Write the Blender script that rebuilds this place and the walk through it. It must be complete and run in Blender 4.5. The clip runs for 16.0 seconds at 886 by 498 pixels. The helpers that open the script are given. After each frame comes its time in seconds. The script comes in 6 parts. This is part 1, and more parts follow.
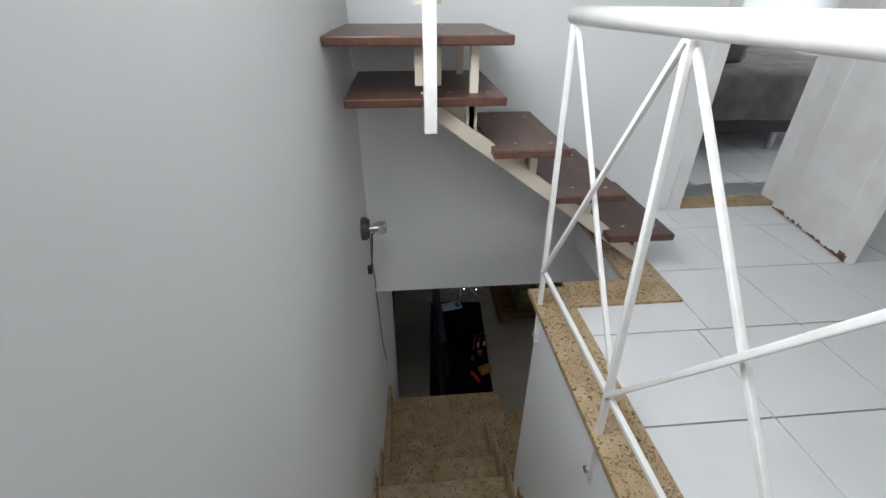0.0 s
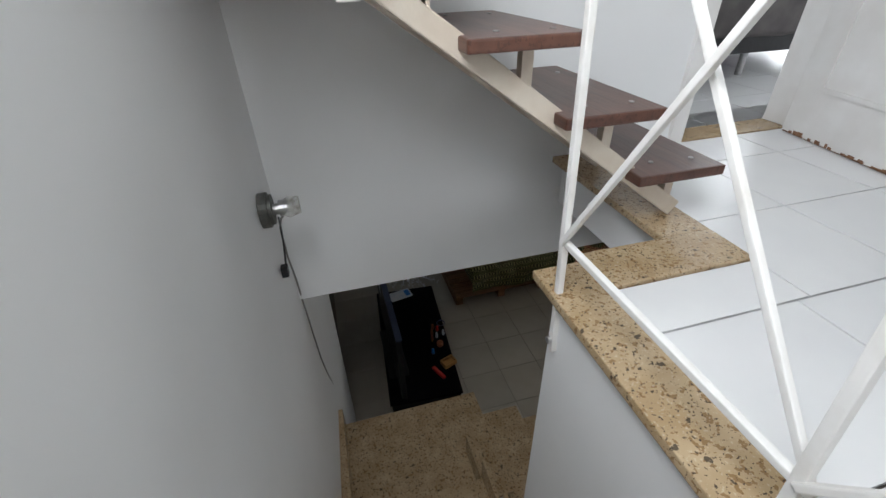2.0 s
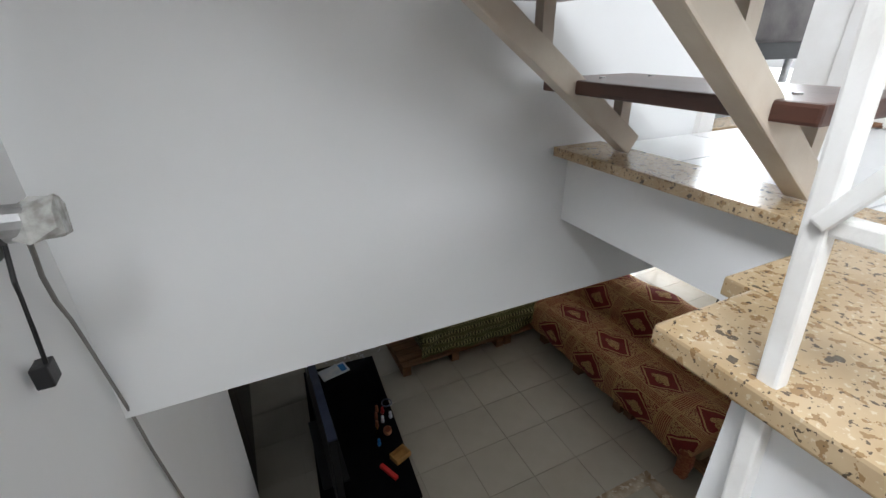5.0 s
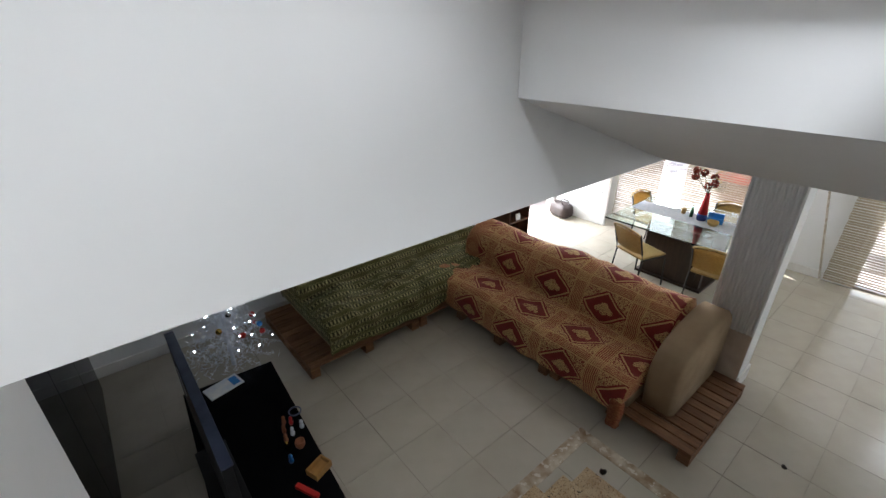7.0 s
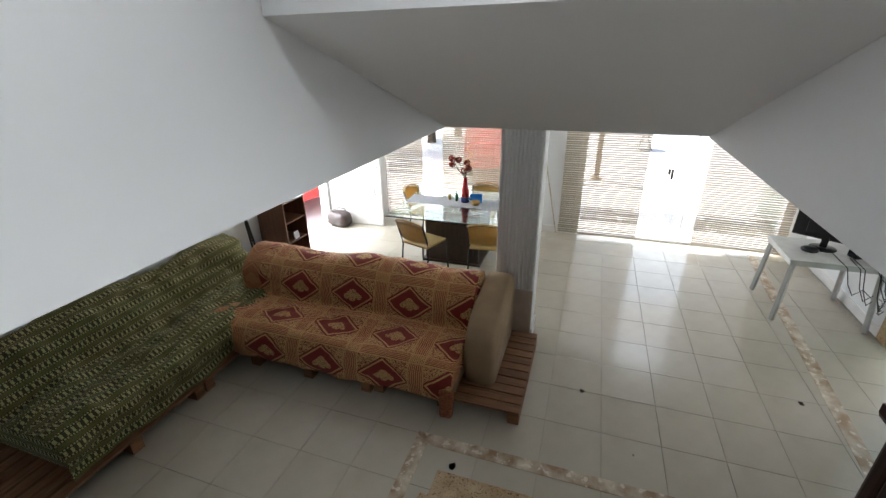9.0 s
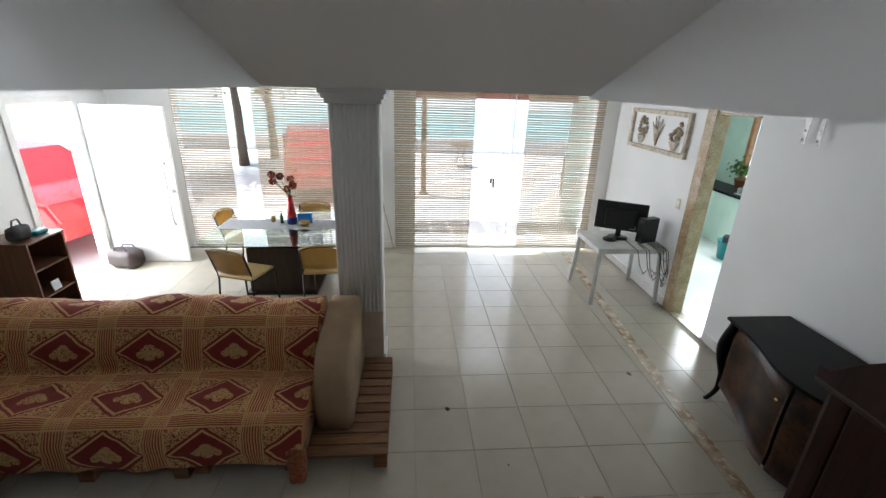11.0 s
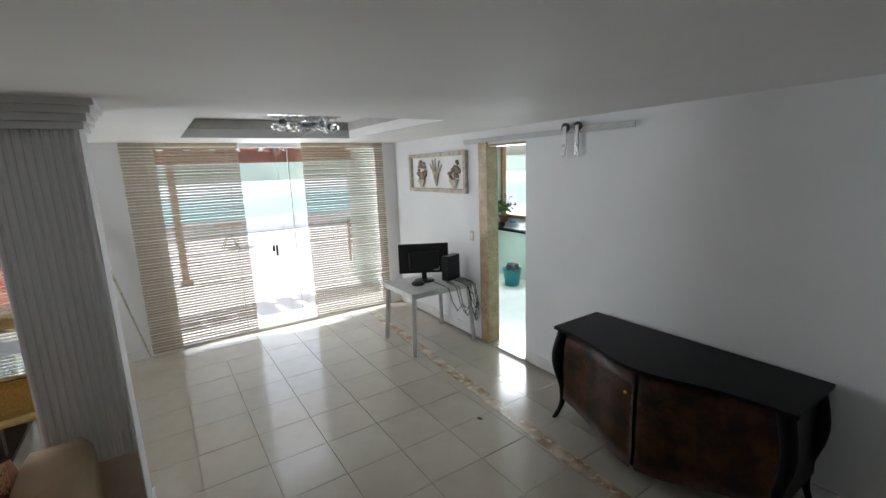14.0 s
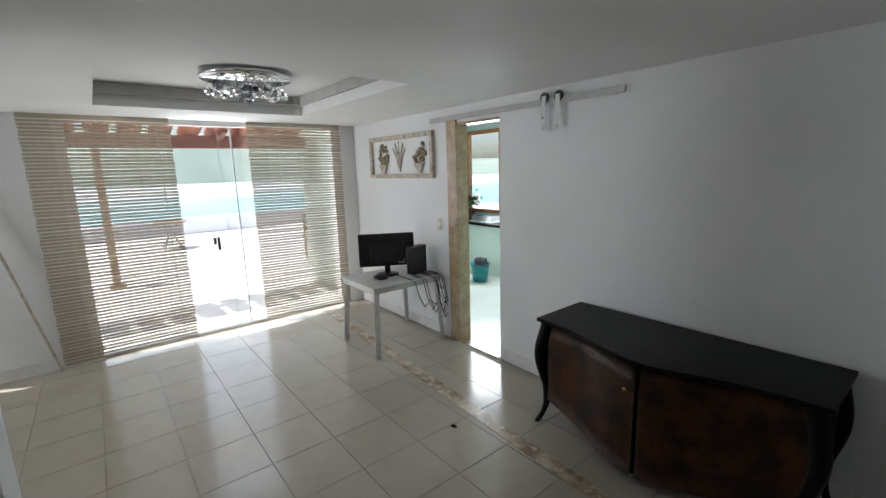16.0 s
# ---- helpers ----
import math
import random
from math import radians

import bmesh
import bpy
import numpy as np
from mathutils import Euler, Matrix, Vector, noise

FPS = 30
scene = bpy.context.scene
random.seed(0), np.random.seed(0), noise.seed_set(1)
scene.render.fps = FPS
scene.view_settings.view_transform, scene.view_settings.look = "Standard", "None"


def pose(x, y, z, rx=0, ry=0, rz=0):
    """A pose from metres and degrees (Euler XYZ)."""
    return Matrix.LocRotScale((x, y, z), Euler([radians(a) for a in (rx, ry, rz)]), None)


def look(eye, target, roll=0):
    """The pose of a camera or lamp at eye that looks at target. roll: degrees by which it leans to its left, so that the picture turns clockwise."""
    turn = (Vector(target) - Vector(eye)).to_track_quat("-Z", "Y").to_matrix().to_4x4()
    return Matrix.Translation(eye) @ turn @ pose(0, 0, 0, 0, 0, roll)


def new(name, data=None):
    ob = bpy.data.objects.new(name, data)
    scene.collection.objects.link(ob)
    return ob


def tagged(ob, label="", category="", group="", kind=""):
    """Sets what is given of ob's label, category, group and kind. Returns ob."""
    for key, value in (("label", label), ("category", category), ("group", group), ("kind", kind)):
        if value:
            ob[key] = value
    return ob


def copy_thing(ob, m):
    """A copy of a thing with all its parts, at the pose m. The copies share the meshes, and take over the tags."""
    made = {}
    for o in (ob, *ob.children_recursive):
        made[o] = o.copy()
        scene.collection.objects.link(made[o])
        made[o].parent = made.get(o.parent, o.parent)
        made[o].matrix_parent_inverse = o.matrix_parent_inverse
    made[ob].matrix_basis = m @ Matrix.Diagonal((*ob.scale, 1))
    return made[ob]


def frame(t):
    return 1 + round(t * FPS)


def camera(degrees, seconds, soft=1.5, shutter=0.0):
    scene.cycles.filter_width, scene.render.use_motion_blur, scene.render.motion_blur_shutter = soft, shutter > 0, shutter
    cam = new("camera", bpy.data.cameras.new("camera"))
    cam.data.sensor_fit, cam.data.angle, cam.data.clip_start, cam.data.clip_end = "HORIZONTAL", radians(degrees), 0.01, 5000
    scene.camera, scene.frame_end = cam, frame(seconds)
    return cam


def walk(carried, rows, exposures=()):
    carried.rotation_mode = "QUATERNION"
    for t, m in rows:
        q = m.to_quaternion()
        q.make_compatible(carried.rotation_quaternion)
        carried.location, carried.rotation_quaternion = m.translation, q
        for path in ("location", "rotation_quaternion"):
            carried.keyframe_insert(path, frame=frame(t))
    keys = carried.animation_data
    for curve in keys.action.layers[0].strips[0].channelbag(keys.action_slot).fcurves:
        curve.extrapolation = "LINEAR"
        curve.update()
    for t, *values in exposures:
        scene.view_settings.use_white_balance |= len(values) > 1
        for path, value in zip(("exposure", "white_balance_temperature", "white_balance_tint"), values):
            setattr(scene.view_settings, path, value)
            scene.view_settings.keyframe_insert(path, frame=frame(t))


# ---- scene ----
cam = camera(91.6, 16.0)
PATH = [
    (0, (0.396, 1.022, 4.064), (0.55, 2.732, 3.04), 0.2),
    (0.5, (0.415, 1.259, 3.971), (0.658, 2.942, 2.918), -1.6),
    (1, (0.404, 1.372, 3.925), (0.822, 3.011, 2.859), -1.9),
    (1.5, (0.466, 1.549, 3.747), (0.772, 3.206, 2.669), -2.8),
    (2, (0.411, 1.626, 3.683), (0.837, 3.239, 2.581), -1.7),
    (2.5, (0.465, 1.746, 3.609), (0.864, 3.357, 2.493), -3.2),
    (3, (0.499, 1.845, 3.486), (0.757, 3.509, 2.406), -5.3),
    (3.5, (0.495, 1.937, 3.471), (1.074, 3.52, 2.394), 0.2),
    (4, (0.544, 2.07, 3.308), (1.147, 3.778, 2.461), -1.3),
    (4.2, (0.579, 2.117, 3.287), (1.138, 3.838, 2.435), -2.1),
    (6.3, (0.45, 2.411, 3.047), (1.582, 3.808, 2.171), 2.6),
    (6.5, (0.462, 2.446, 2.999), (1.59, 3.845, 2.121), 2.8),
    (7, (0.589, 2.546, 2.847), (1.747, 3.924, 1.975), -0.0),
    (7.5, (0.623, 2.603, 2.801), (2.029, 3.676, 1.869), 1.8),
    (8, (0.624, 2.65, 2.814), (2.218, 3.409, 1.874), 2.9),
    (8.5, (0.644, 2.69, 2.78), (2.273, 3.471, 1.922), -0.2),
    (9, (0.795, 2.755, 2.665), (2.521, 3.35, 1.848), -0.9),
    (9.5, (0.841, 2.838, 2.637), (2.654, 3.057, 1.821), 1.4),
    (10, (0.844, 2.871, 2.644), (2.676, 2.827, 1.844), 2.1),
    (10.2, (0.883, 2.9, 2.623), (2.72, 2.852, 1.834), 1.8),
    (12.3, (1.416, 2.797, 2.251), (3.269, 2.309, 1.68), -2.2),
    (12.5, (1.429, 2.778, 2.253), (3.267, 2.248, 1.669), -3.8),
    (13, (1.496, 2.828, 2.215), (3.179, 1.925, 1.623), -1.6),
    (13.5, (1.586, 2.916, 2.214), (3.135, 1.761, 1.698), -1.0),
    (14, (1.741, 2.859, 2.07), (3.381, 1.778, 1.694), -2.1),
    (14.5, (1.838, 2.775, 2.012), (3.464, 1.688, 1.596), -1.7),
    (15, (1.898, 2.823, 2.028), (3.437, 1.621, 1.594), -1.5),
    (15.5, (1.974, 2.83, 1.972), (3.522, 1.629, 1.57), -1.8),
    (16, (2.123, 2.662, 1.843), (3.66, 1.435, 1.476), -1.7),
]
walk(cam, [(t, look(eye, target, roll)) for t, eye, target, roll in PATH],
     exposures=((0.0, -0.45, 6450, 9), (1.0, -0.45, 6450, 9), (2.5, 0.05, 6450, 10), (4.0, 0.4, 6450, 10), (6.5, 0.95, 6400, 10), (8.0, 1.3, 6350, 10), (8.7, 1.2, 6350, 9), (10.0, 1.05, 6300, 8), (12.5, 0.83, 6250, 9), (16.0, 0.58, 6250, 9)))

# ---- world and light ----
world = bpy.data.worlds.new("sky")
scene.world = world
world.use_nodes = True
wt = world.node_tree
sky = wt.nodes.new("ShaderNodeTexSky")
sky.sky_type, sky.sun_disc = "NISHITA", False
sky.sun_elevation, sky.sun_rotation = radians(67), radians(27)
sky.air_density, sky.dust_density = 1.0, 2.5
wt.links.new(sky.outputs[0], wt.nodes["Background"].inputs[0])
wt.nodes["Background"].inputs[1].default_value = 0.15
sun = new("sun", bpy.data.lights.new("sun", "SUN"))
sun.data.energy, sun.data.angle, sun.data.color = 5.0, radians(0.5), (1.0, 0.96, 0.9)
sun.matrix_world = look((13, 14, 34), (7, 2, 0))


def window_light(name, eye, target, w, h, watts, colour=(0.93, 0.97, 1.0)):
    lamp = new(name, bpy.data.lights.new(name, "AREA"))
    lamp.data.shape, lamp.data.size, lamp.data.size_y = "RECTANGLE", w, h
    lamp.data.energy, lamp.data.color = watts, colour
    lamp.matrix_world = look(eye, target)
    return lamp


window_light("daylight_glass_door", (7.78, 1.55, 1.25), (5.0, 1.55, 1.0), 3.0, 2.3, 33)
window_light("daylight_dining_window", (7.78, 4.9, 1.3), (5.0, 4.9, 1.0), 2.4, 2.1, 26)
window_light("daylight_front_door", (6.4, 7.25, 1.15), (6.2, 5.0, 0.8), 1.0, 2.0, 52)
# Added fill for the upper hall; no window is known in its back wall.
window_light("hall_fill_light", (2.2, -2.06, 4.5), (2.3, 3.2, 3.4), 2.5, 1.6, 40, (1.0, 0.985, 0.96))
window_light("daylight_landing_window", (0.03, 1.8, 4.65), (1.6, 2.85, 2.7), 1.0, 0.85, 48, (0.94, 0.97, 1.0))
window_light("daylight_bedroom", (6.36, 5.5, 4.4), (3.0, 4.5, 3.6), 1.8, 1.6, 120)
window_light("daylight_kitchen", (7.1, -2.55, 1.6), (5.5, -1.0, 0.6), 1.4, 1.2, 45)

# ---- helpers for building ----
def mat(name, c1, c2=None, rough=0.5, metal=0.0, scale=8.0, bump=0.0, fine=120.0, coat=0.0, spec=0.5, spread=(0.35, 0.65)):
    m = bpy.data.materials.new(name)
    m.use_nodes = True
    nt = m.node_tree
    b = nt.nodes["Principled BSDF"]
    b.inputs["Roughness"].default_value, b.inputs["Metallic"].default_value = rough, metal
    b.inputs["Coat Weight"].default_value = coat
    b.inputs["Specular IOR Level"].default_value = spec
    c2 = c2 or tuple(x * 0.86 for x in c1)
    co = nt.nodes.new("ShaderNodeTexCoord")
    n1, n2 = nt.nodes.new("ShaderNodeTexNoise"), nt.nodes.new("ShaderNodeTexNoise")
    n1.inputs["Scale"].default_value, n1.inputs["Detail"].default_value = scale, 6
    n2.inputs["Scale"].default_value, n2.inputs["Detail"].default_value = fine, 3
    for n in (n1, n2):
        nt.links.new(co.outputs["Object"], n.inputs["Vector"])
    r = nt.nodes.new("ShaderNodeValToRGB")
    r.color_ramp.elements[0].position, r.color_ramp.elements[1].position = spread
    r.color_ramp.elements[0].color, r.color_ramp.elements[1].color = (*c1, 1), (*c2, 1)
    nt.links.new(n1.outputs["Fac"], r.inputs["Fac"])
    nt.links.new(r.outputs["Color"], b.inputs["Base Color"])
    if bump:
        bp = nt.nodes.new("ShaderNodeBump")
        bp.inputs["Strength"].default_value, bp.inputs["Distance"].default_value = bump, 0.01
        nt.links.new(n2.outputs["Fac"], bp.inputs["Height"])
        nt.links.new(bp.outputs["Normal"], b.inputs["Normal"])
    return m


def box(bm, x0, x1, y0, y1, z0, z1, m=None):
    vs = [bm.verts.new(Vector((x, y, z))) for x in (x0, x1) for y in (y0, y1) for z in (z0, z1)]
    if m is not None:
        for v in vs:
            v.co = m @ v.co
    for f in ((0, 1, 3, 2), (4, 6, 7, 5), (0, 4, 5, 1), (2, 3, 7, 6), (0, 2, 6, 4), (1, 5, 7, 3)):
        bm.faces.new([vs[i] for i in f])
    return vs


def make(name, bm, material, bevel=0.0, smooth=False):
    me = bpy.data.meshes.new(name)
    if bevel:
        bmesh.ops.bevel(bm, geom=bm.edges[:], offset=bevel, segments=2, profile=0.6, affect="EDGES", clamp_overlap=True)
    bmesh.ops.recalc_face_normals(bm, faces=bm.faces[:])
    bm.to_mesh(me)
    bm.free()
    if material:
        me.materials.append(material)
    if smooth:
        for p in me.polygons:
            p.use_smooth = True
    return new(name, me)


def part(name, bm, material, parent, label="", bevel=0.0, smooth=False):
    ob = make(name, bm, material, bevel, smooth)
    ob.parent = parent
    if label:
        tagged(ob, label)
    return ob


def bx(name, x0, x1, y0, y1, z0, z1, material, parent=None, label="", bevel=0.0, m=None):
    bm = bmesh.new()
    box(bm, x0, x1, y0, y1, z0, z1, m)
    if parent is None:
        return make(name, bm, material, bevel)
    return part(name, bm, material, parent, label, bevel)


def thing(name, x, y, z, label, category, group="", rz=0.0):
    e = new(name)
    e.matrix_world = pose(x, y, z, 0, 0, rz)
    e.empty_display_size = 0.1
    return tagged(e, label, category, group)


def beam(bm, a, b, w, h, up=(0, 0, 1)):
    a, b = Vector(a), Vector(b)
    d = (b - a).normalized()
    s = d.cross(Vector(up))
    if s.length < 1e-4:
        s = Vector((1, 0, 0))
    s.normalize()
    u = s.cross(d)
    vs = [bm.verts.new(p + s * i * w / 2 + u * j * h / 2) for p in (a, b) for i, j in ((-1, -1), (1, -1), (1, 1), (-1, 1))]
    for f in ((0, 1, 2, 3), (4, 7, 6, 5), (0, 4, 5, 1), (1, 5, 6, 2), (2, 6, 7, 3), (3, 7, 4, 0)):
        bm.faces.new([vs[i] for i in f])


def tube(bm, pts, r, n=10, caps=True):
    pts = [Vector(p) for p in pts]
    rings = []
    for i, p in enumerate(pts):
        d = (pts[min(i + 1, len(pts) - 1)] - pts[max(i - 1, 0)]).normalized()
        s = d.cross(Vector((0, 0, 1)))
        if s.length < 1e-3:
            s = Vector((1, 0, 0))
        s.normalize()
        u = s.cross(d)
        rr = r[i] if isinstance(r, (list, tuple)) else r
        rings.append([bm.verts.new(p + (s * math.cos(a) + u * math.sin(a)) * rr) for a in (2 * math.pi * k / n for k in range(n))])
    for a, b in zip(rings, rings[1:]):
        for k in range(n):
            bm.faces.new((a[k], a[(k + 1) % n], b[(k + 1) % n], b[k]))
    if caps:
        bm.faces.new(rings[0][::-1])
        bm.faces.new(rings[-1])


def lathe(bm, prof, n=20, at=(0, 0, 0)):
    at = Vector(at)
    rings = [[bm.verts.new(at + Vector((r * math.cos(a), r * math.sin(a), z))) for a in (2 * math.pi * k / n for k in range(n))] for r, z in prof]
    for a, b in zip(rings, rings[1:]):
        for k in range(n):
            bm.faces.new((a[k], a[(k + 1) % n], b[(k + 1) % n], b[k]))
    bm.faces.new(rings[0][::-1])
    bm.faces.new(rings[-1])


def soft_box(bm, x0, x1, y0, y1, z0, z1, r=0.08, n=14, puff=0.0, wrinkle=0.0, freq=5.0, m=None):
    """A padded block with rounded edges, swollen faces and creases."""
    c = Vector(((x0 + x1) / 2, (y0 + y1) / 2, (z0 + z1) / 2))
    h = Vector(((x1 - x0) / 2, (y1 - y0) / 2, (z1 - z0) / 2))
    r = min(r, h.x * 0.98, h.y * 0.98, h.z * 0.98)
    seen = {}

    def vert(i, j, k):
        if (i, j, k) not in seen:
            p = Vector((2 * i / n - 1, 2 * j / n - 1, 2 * k / n - 1))
            q = Vector((p.x * h.x, p.y * h.y, p.z * h.z))
            core = Vector([max(-(h[a] - r), min(h[a] - r, q[a])) for a in range(3)])
            d = q - core
            if d.length > 1e-6:
                q = core + d.normalized() * min(r, d.length if d.length < r else r)
            nrm = (q - core).normalized() if (q - core).length > 1e-6 else Vector((0, 0, 1))
            q += nrm * puff * (1 - p.x ** 4 * 0.999) ** 0.5 * (1 - min(1, abs(p.y)) ** 4) ** 0.5 if puff else Vector()
            w = c + q
            if wrinkle:
                w += nrm * wrinkle * (noise.noise(w * freq) + 0.5 * noise.noise(w * freq * 2.7))
            seen[(i, j, k)] = bm.verts.new(m @ w if m is not None else w)
        return seen[(i, j, k)]

    for a in range(n):
        for b in range(n):
            for s in (0, n):
                bm.faces.new([vert(s, *t) for t in ((a, b), (a + 1, b), (a + 1, b + 1), (a, b + 1))])
                bm.faces.new([vert(t[0], s, t[1]) for t in ((a, b), (a + 1, b), (a + 1, b + 1), (a, b + 1))])
                bm.faces.new([vert(*t, s) for t in ((a, b), (a + 1, b), (a + 1, b + 1), (a, b + 1))])


# ---- materials ----
WALL = mat("white_wall_paint", (0.80, 0.805, 0.81), (0.755, 0.76, 0.765), 0.7, scale=1.3, bump=0.03, fine=60)
CEIL = mat("white_ceiling_paint", (0.81, 0.81, 0.80), (0.77, 0.77, 0.76), 0.75, scale=1.5, bump=0.05)
COVE_SHADE = mat("grey_cove_shade", (0.5, 0.5, 0.48), None, 0.9)
TILE = mat("glossy_cream_floor_tile", (0.48, 0.44, 0.37), (0.42, 0.38, 0.31), 0.16, scale=2.5, bump=0.01)
GROUT = mat("tile_grout", (0.40, 0.365, 0.305), None, 0.9, scale=30)
UTILE = mat("white_floor_tile", (0.80, 0.80, 0.80), (0.75, 0.75, 0.76), 0.3, scale=3)
CHIP = mat("dark_chipped_screed", (0.13, 0.11, 0.09), (0.08, 0.07, 0.06), 0.95, scale=60)
UGROUT = mat("dark_grout", (0.12, 0.10, 0.09), None, 0.9)


class V:
    """A value in a material's node tree, with arithmetic."""
    def __init__(self, nt, s):
        self.nt, self.s = nt, s

    def op(self, kind, *others):
        n = self.nt.nodes.new("ShaderNodeMath")
        n.operation = kind
        for i, o in enumerate((self, *others)):
            if isinstance(o, V):
                self.nt.links.new(o.s, n.inputs[i])
            else:
                n.inputs[i].default_value = o
        return V(self.nt, n.outputs[0])

    def __add__(self, o): return self.op("ADD", o)
    def __sub__(self, o): return self.op("SUBTRACT", o)
    def __mul__(self, o): return self.op("MULTIPLY", o)
    def __lt__(self, o): return self.op("LESS_THAN", o)
    def __gt__(self, o): return self.op("GREATER_THAN", o)
    def abs(self): return self.op("ABSOLUTE")
    def cell(self): return self.op("FRACT") - 0.5
    def either(self, o): return self.op("MAXIMUM", o)
    def both(self, o): return self.op("MINIMUM", o)


def tree(name, rough=0.6, metal=0.0):
    m = bpy.data.materials.new(name)
    m.use_nodes = True
    nt = m.node_tree
    b = nt.nodes["Principled BSDF"]
    b.inputs["Roughness"].default_value, b.inputs["Metallic"].default_value = rough, metal
    return m, nt, b


def noise_of(nt, vec, scale, detail=4.0):
    n = nt.nodes.new("ShaderNodeTexNoise")
    n.inputs["Scale"].default_value, n.inputs["Detail"].default_value = scale, detail
    nt.links.new(vec, n.inputs["Vector"])
    return V(nt, n.outputs["Fac"])


def mix(nt, fac, a, b):
    n = nt.nodes.new("ShaderNodeMix")
    n.data_type = "RGBA"
    for sock, val in ((n.inputs["Factor"], fac), (n.inputs["A"], a), (n.inputs["B"], b)):
        if isinstance(val, V):
            nt.links.new(val.s, sock)
        elif isinstance(val, tuple):
            sock.default_value = (*val, 1)
        elif isinstance(val, float):
            sock.default_value = val
        else:
            nt.links.new(val, sock)
    return n.outputs["Result"]


def add_bump(nt, b, h, strength=0.3, dist=0.005):
    bp = nt.nodes.new("ShaderNodeBump")
    bp.inputs["Strength"].default_value, bp.inputs["Distance"].default_value = strength, dist
    nt.links.new(h.s, bp.inputs["Height"])
    nt.links.new(bp.outputs["Normal"], b.inputs["Normal"])


def uv_of(nt):
    co = nt.nodes.new("ShaderNodeTexCoord")
    sp = nt.nodes.new("ShaderNodeSeparateXYZ")
    nt.links.new(co.outputs["UV"], sp.inputs[0])
    return V(nt, sp.outputs[0]), V(nt, sp.outputs[1]), co.outputs["UV"]


def granite_material():
    m, nt, b = tree("speckled_beige_granite", 0.22)
    co = nt.nodes.new("ShaderNodeTexCoord").outputs["Object"]
    big, mid, small = noise_of(nt, co, 9, 5), noise_of(nt, co, 70, 4), noise_of(nt, co, 150, 3)
    c = mix(nt, (big - 0.35) * 2.6, (0.38, 0.265, 0.145), (0.54, 0.41, 0.26))
    c = mix(nt, (mid > 0.60) * 0.75, c, (0.22, 0.12, 0.045))
    c = mix(nt, (small > 0.64) * 0.9, c, (0.06, 0.045, 0.035))
    c = mix(nt, (small < 0.36) * 0.3, c, (0.72, 0.66, 0.52))
    c = mix(nt, (noise_of(nt, co, 48, 5) > 0.655) * 0.85, c, (0.05, 0.04, 0.03))
    nt.links.new(c, b.inputs["Base Color"])
    return m


def marble_material():
    m, nt, b = tree("veined_brown_marble", 0.25)
    co = nt.nodes.new("ShaderNodeTexCoord").outputs["Object"]
    n1, n2 = noise_of(nt, co, 7, 8), noise_of(nt, co, 20, 6)
    c = mix(nt, (n1 - 0.38) * 3.5, (0.30, 0.21, 0.13), (0.62, 0.55, 0.44))
    c = mix(nt, (n2 > 0.6) * 0.6, c, (0.75, 0.70, 0.60))
    nt.links.new(c, b.inputs["Base Color"])
    return m


def wood_material(name, dark, light, rough=0.4, along="y", grain=1.0, coat=0.0):
    m, nt, b = tree(name, rough)
    b.inputs["Coat Weight"].default_value = coat
    co = nt.nodes.new("ShaderNodeTexCoord")
    mp = nt.nodes.new("ShaderNodeMapping")
    k = {"x": (1, 14, 14), "y": (14, 1, 14), "z": (14, 14, 1)}[along]
    mp.inputs["Scale"].default_value = k
    inf = nt.nodes.new("ShaderNodeObjectInfo")
    nt.links.new(co.outputs["Object"], mp.inputs["Vector"])
    nt.links.new(V(nt, inf.outputs["Random"]).op("MULTIPLY", 9.0).s, mp.inputs["Location"])
    n1, n2 = noise_of(nt, mp.outputs[0], 2.0 * grain, 6), noise_of(nt, mp.outputs[0], 9 * grain, 4)
    c = mix(nt, (n1 - 0.3) * 2.4, dark, light)
    c = mix(nt, (n2 > 0.58) * 0.45, c, tuple(x * 0.45 for x in dark))
    c = mix(nt, V(nt, inf.outputs["Random"]) * 0.4, c, tuple(x * 0.6 for x in dark))
    nt.links.new(c, b.inputs["Base Color"])
    add_bump(nt, b, n2, 0.25, 0.003)
    return m


